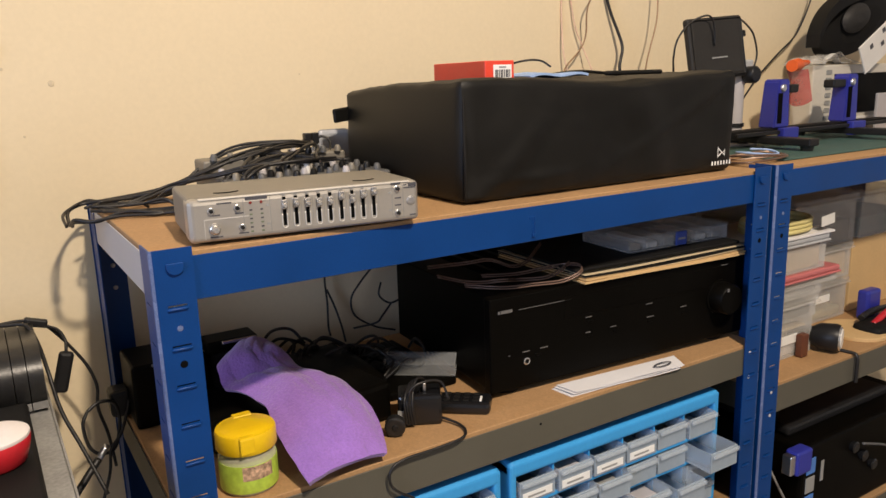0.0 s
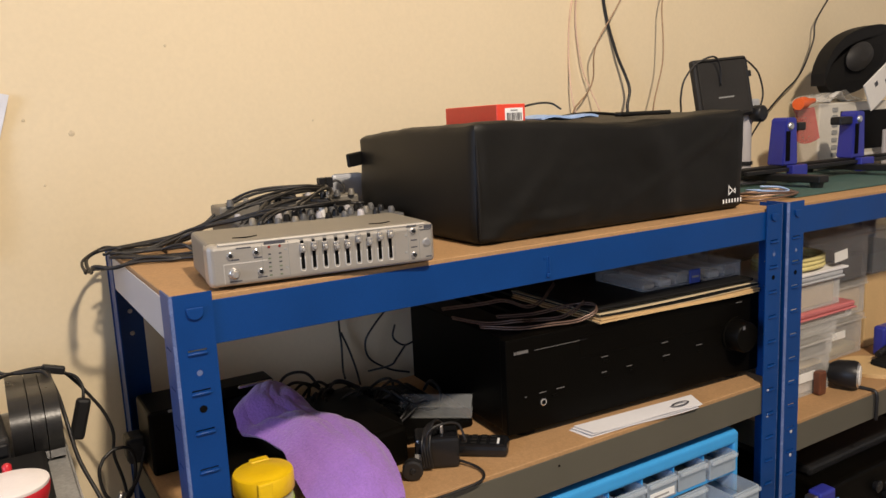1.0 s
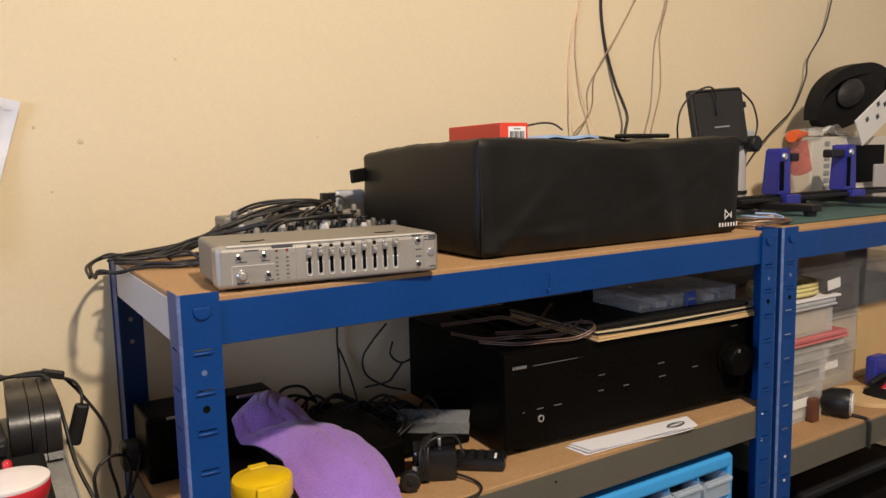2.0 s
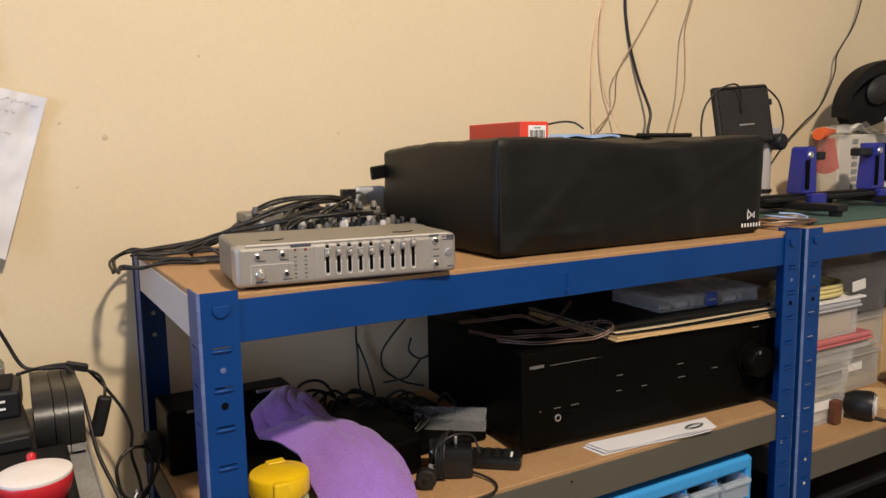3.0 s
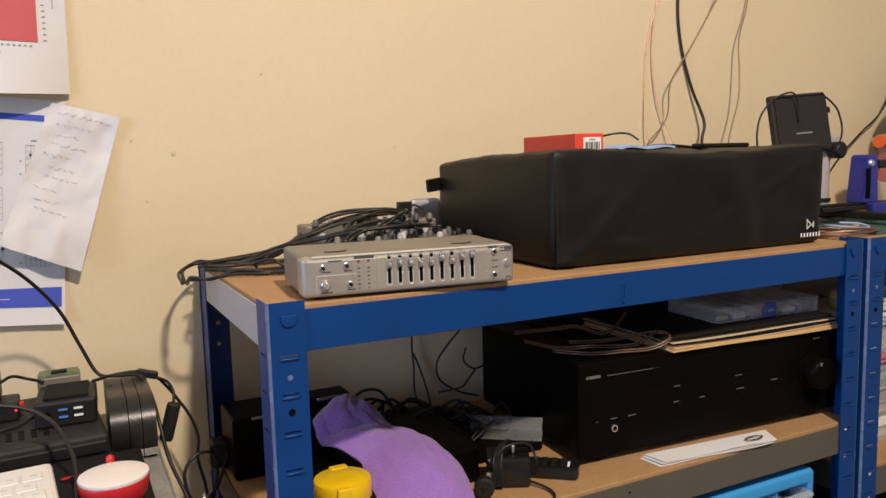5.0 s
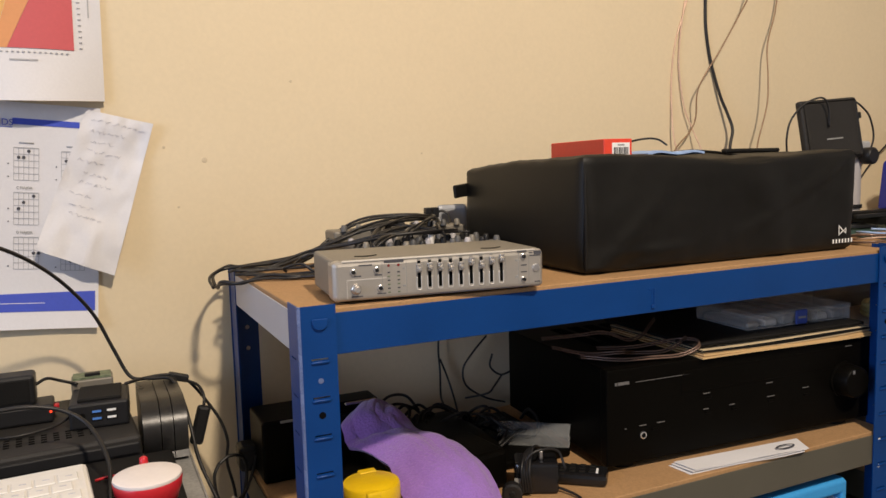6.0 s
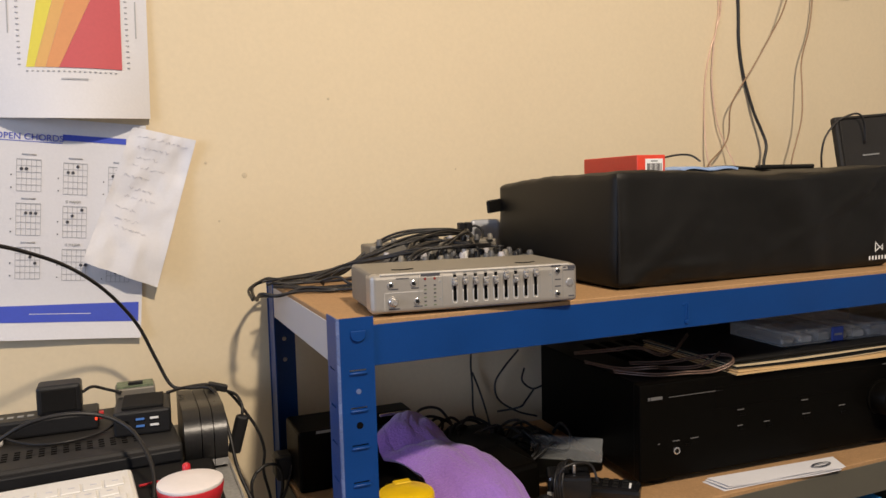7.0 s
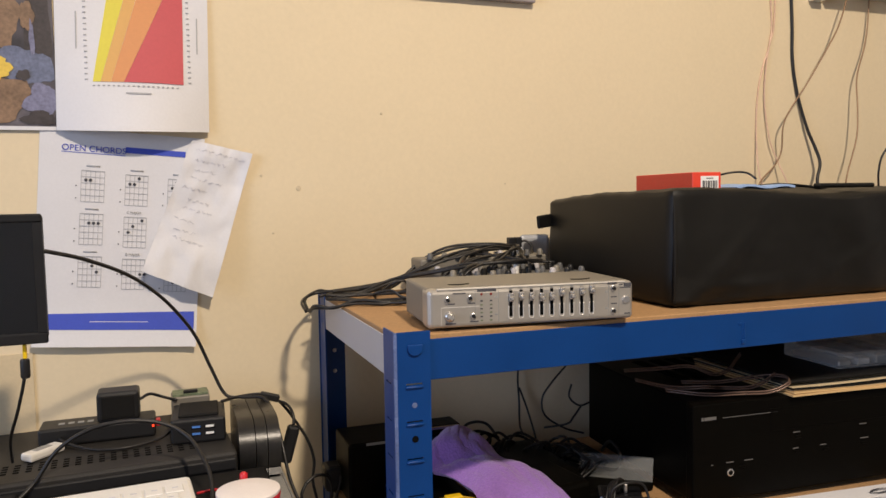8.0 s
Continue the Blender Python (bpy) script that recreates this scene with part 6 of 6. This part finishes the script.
def crumple(x0, x1, y0, y1, z, h, seed, nu=14, nv=8):
    return sheet(lambda u, v: (x0 + (x1 - x0) * u, y0 + (y1 - y0) * v + 0.006 * noise.noise(Vector((u * 5, v * 5, seed))),
                               z + h * (0.5 + noise.noise(Vector((u * 3.2, v * 3.2, seed)))) * math.sin(math.pi * min(1, max(0, u))) * (0.6 + 0.4 * v)), nu, nv, 0.0008)


solo("clear_bag", crumple(1.42, 1.60, 0.285, 0.36, 1.0525, 0.036, 4.0), CLEAR, "crumpled clear plastic bag on the bench unit", "plastic bag")
solo("white_bag", crumple(1.46, 1.58, 0.302, 0.35, 1.0525, 0.030, 9.0), WHITEPL, "crumpled white plastic wrapper on the bench unit", "wrapper")
cardp = thing("printed_carton", (1.63, 0.28, 1.05), "white carton flap with black printed squares", "carton")
CP = pose(1.552, 0.262, 1.0660, 0, -30, 0)
part("flap", turned(bx(0, 0.16, 0, 0.004, -0.045, 0.020, 0.001, 1), CP), WHITEPL, cardp)
for u, z in ((0.035, -0.005), (0.075, -0.020), (0.09, 0.004), (0.115, -0.01)):
    part("printed_square", turned(bx(u, u + 0.012, -0.0006, 0.0002, z, z + 0.010), CP), DARKINK, cardp)

# ---------------------------------------------------------------- second rack's lower shelf
def open_tub(name, x0, x1, y0, y1, z0, z1, material, label, category, lid=None, fill=None, group="", fill_h=0.5):
    t = 0.0016
    o = thing(name, ((x0 + x1) / 2, (y0 + y1) / 2, z0), label, category, group)
    part("tub_body", open_box(x0, x1, y0, y1, z0, z1, t), material, o)
    if lid:
        part("lid", bx(x0 - 0.004, x1 + 0.004, y0 - 0.004, y1 + 0.004, z1 + 0.0004, z1 + 0.010, 0.003), lid, o)
        part("lid_rim", bx(x0 - 0.006, x1 + 0.006, y0 - 0.006, y1 + 0.006, z1 - 0.004, z1 + 0.0002, 0.0015, 1), lid, o)
    if fill:
        part("filling", bx(x0 + 0.006, x1 - 0.006, y0 + 0.006, y1 - 0.006, z0 + t, z0 + t + (z1 - z0) * fill_h, 0.004), fill, o)
    return o


SZ = 0.5455
t1 = open_tub("clear_drawer_box", 0.955, 1.118, 0.062, 0.215, SZ, 0.612, CLEAR, "clear plastic box of papers with a white label", "storage box", None, PAPER, "stacked boxes", 0.35)
part("name_label", bx(1.03, 1.075, 0.0605, 0.0618, 0.572, 0.588), WHITEINK, t1, "white paper label")
part("inner_sheet", bx(0.965, 1.105, 0.068, 0.20, 0.594, 0.598), PAPERCREAM, t1)
open_tub("shallow_box", 0.950, 1.122, 0.060, 0.215, 0.6125, 0.642, CLEAR, "shallow clear box with black contents", "storage box", CLEAR, BLACKMT, "stacked boxes", 0.85)
open_tub("shallow_box", 0.950, 1.130, 0.058, 0.215, 0.6530, 0.672, CLEAR, "shallow clear box with grey contents", "storage box", None, GREYINK, "stacked boxes", 0.7)
open_tub("red_lidded_box", 0.945, 1.170, 0.055, 0.215, 0.6725, 0.690, CLEAR, "shallow clear box with a pinkish red lid", "storage box", REDLID, TANFILL, "stacked boxes", 0.4)
open_tub("food_tub", 0.945, 1.135, 0.058, 0.215, 0.7008, 0.752, CLEAR, "tan-filled plastic tub with a blue lid", "storage tub", GREYBLUE, TANFILL, "stacked boxes", 0.9)
solo("paper_pad", bx(0.945, 1.150, 0.052, 0.20, 0.7628, 0.7668, 0.0006, 1), PAPER, "white paper pad on a lidded tub", "paper")
for k in range(3):
    pts = [(1.055 + 0.075 * math.cos(a), 0.105 + 0.045 * math.sin(a), 0.7735 + 0.0075 * k + 0.001 * math.sin(3 * a)) for a in [0.8 * i + k for i in range(9)]]
    solo("cord_hank", tube(pts, 0.0042), YELCARD, "hank of pale yellow cord on the boxes", "cord", "hanks of cord")
solo("price_tag", turned(bx(0, 0.038, 0, 0.001, 0, 0.018), pose(1.112, 0.054, 0.775, 0, -6, 0)), WHITEPL, "small white card tag", "tag")
tb1 = open_tub("large_clear_tub", 1.185, 1.365, 0.145, 0.375, SZ, 0.618, CLEAR, "large clear plastic tub with a white label", "storage tub", CLEAR, POWDER, "large clear tubs", 0.25)
part("name_label", bx(1.215, 1.305, 0.1430, 0.1445, 0.585, 0.600), WHITEINK, tb1, "white paper label")
open_tub("large_clear_tub", 1.180, 1.370, 0.145, 0.375, 0.6285, 0.690, CLEAR, "large clear plastic tub with mixed contents", "storage tub", CLEAR, PAPERTAN, "large clear tubs", 0.8)
open_tub("large_clear_tub", 1.175, 1.375, 0.145, 0.375, 0.7008, 0.790, CLEAR, "large clear plastic tub under the deck", "storage tub", CLEAR, GREYMIX, "large clear tubs", 0.5)
open_tub("large_clear_tub", 1.395, 1.600, 0.145, 0.375, 0.7008, 0.790, CLEAR, "large clear plastic tub under the deck", "storage tub", CLEAR, GREENMAT, "large clear tubs", 0.45)
solo("cardboard_box", bx(1.385, 1.60, 0.150, 0.37, SZ, 0.700, 0.002), PAPERTAN, "brown cardboard box behind the tools", "cardboard box")
torch = thing("hand_torch", (1.14, 0.045, SZ), "black torch with a pale lens lying on the shelf", "torch")
TM = pose(1.132, 0.058, 0.5718, 0, 0, -66)
part("barrel", turned(lathe([(0.014, -0.048), (0.016, -0.044), (0.016, -0.010), (0.024, 0.004), (0.026, 0.030), (0.024, 0.036)], 24, (0, 0, 0), "x"), TM), BLACKPL, torch)
part("lens_ring", turned(lathe([(0.0225, 0.0355), (0.021, 0.039)], 24, (0, 0, 0), "x"), TM), CHROME, torch)
part("lens", turned(lathe([(0.019, 0.0385), (0.017, 0.0405)], 24, (0, 0, 0), "x"), TM), WHITEPL, torch, "pale lens")
solo("torch_strap", tube([(1.150, 0.040, 0.5485), (1.157, 0.015, 0.548), (1.158, -0.002, 0.545), (1.158, -0.004, 0.52), (1.159, -0.003, 0.495)], 0.0032), RUBBER, "black wrist strap hanging over the shelf edge", "strap")
# added block whose brown imitates a dark orange reflection in the boxes
solo("reflection_block", bx(1.068, 1.088, 0.046, 0.060, SZ, 0.588, 0.003), mat("brown_reflection", (0.12, 0.04, 0.02), 0.4), "rust brown block standing in for a reflection beside the torch", "plastic block")
solo("wooden_disc", lathe([(0.060, SZ), (0.060, SZ + 0.006), (0.058, SZ + 0.007)], 36, (1.275, 0.070, 0)), PAPERTAN, "flat tan disc on the shelf", "disc")
pl = thing("pliers", (1.36, 0.06, SZ), "pliers with red and black handles among small tools", "pliers")
for k, m_ in ((0.0, REDPL), (0.024, BLACKPL)):
    part("grip", tube([(1.30, 0.05 + k, 0.560 + 0.3 * k), (1.35, 0.055 + k, 0.572), (1.42, 0.075 + 0.4 * k, 0.566)], 0.0065, 8), m_, pl)
part("jaws", tube([(1.42, 0.08, 0.566), (1.46, 0.09, 0.558)], 0.007, 8, 3), STEEL, pl)
solo("blue_tool_case", bx(1.352, 1.40, 0.090, 0.115, SZ, 0.607, 0.006), NAVYPL, "deep blue plastic tool case", "tool case")
solo("black_tools", soft_box(1.275, 1.40, 0.02, 0.075, SZ, 0.562, 0.004, 6, 0.007, 8.0), BLACKMT, "heap of small black tools on the shelf", "tools")

# black case standing on the bottom shelf of the second rack
bc = thing("black_equipment_case", (1.25, 0.15, 0.225), "black equipment case with a blue connector and pale labels", "equipment case")
part("body", bx(1.045, 1.46, 0.060, 0.33, 0.2255, 0.392, 0.006), AMPBLK, bc)
part("top_ridge", bx(1.06, 1.39, 0.10, 0.32, 0.3925, 0.412, 0.006), BLACKPL, bc)
part("aerial", tube([(1.075, 0.14, 0.412), (1.082, 0.14, 0.428), (1.088, 0.138, 0.437)], 0.0045, 8, 4), BLACKMT, bc)
cn = part("blue_connector", bx(1.000, 1.042, 0.040, 0.066, 0.360, 0.404, 0.004), NAVYPL, bc, "blue plastic connector")
part("connector_shell", bx(0.986, 0.9995, 0.044, 0.062, 0.364, 0.400, 0.002), STEEL, cn)
part("connector_lead", tube([(1.04, 0.055, 0.38), (1.052, 0.06, 0.37), (1.055, 0.066, 0.36)], 0.005), RUBBER, cn)
for k, (z0, z1, m_) in enumerate(((0.337, 0.366, USBBLUE), (0.300, 0.330, GREYINK), (0.262, 0.294, USBBLUE))):
    part("label", bx(1.058, 1.083, 0.0582, 0.0598, z0, z1), m_, bc, "pale blue and grey label")
part("side_print", bx(1.102, 1.110, 0.0585, 0.0598, 0.312, 0.352), GREYINK, bc)
for k in range(3):
    part("knob", lathe([(0.010, 0), (0.011, 0.008), (0.008, 0.010)], 16, (1.20 + 0.035 * k, 0.060, 0.352 - 0.028 * k), "y"), BLACKGL, bc)
part("status_light", lathe([(0.003, 0), (0.002, 0.002)], 10, (1.335, 0.060, 0.340), "y"), LEDG, bc)
part("handle_bar", tube([(1.21, 0.045, 0.360), (1.28, 0.042, 0.338), (1.36, 0.045, 0.300)], 0.0025), GREYMIX, bc)
bc.location.y -= 0.046
solo("yellow_cable", tube([(1.42, 0.02, 0.45), (1.405, 0.002, 0.40), (1.395, -0.002, 0.36), (1.388, -0.002, 0.31), (1.385, 0.0, 0.25), (1.39, 0.003, 0.229)], 0.0035), YELLOW, "yellow cable trailing over the equipment case", "cable")
solo("loose_lead", tube([(0.985, 0.035, 0.36), (1.0, 0.03, 0.33), (1.03, 0.03, 0.285), (1.06, 0.035, 0.24), (1.07, 0.04, 0.229)], 0.0022), GREYINK, "thin grey lead below the blue connector", "cable")
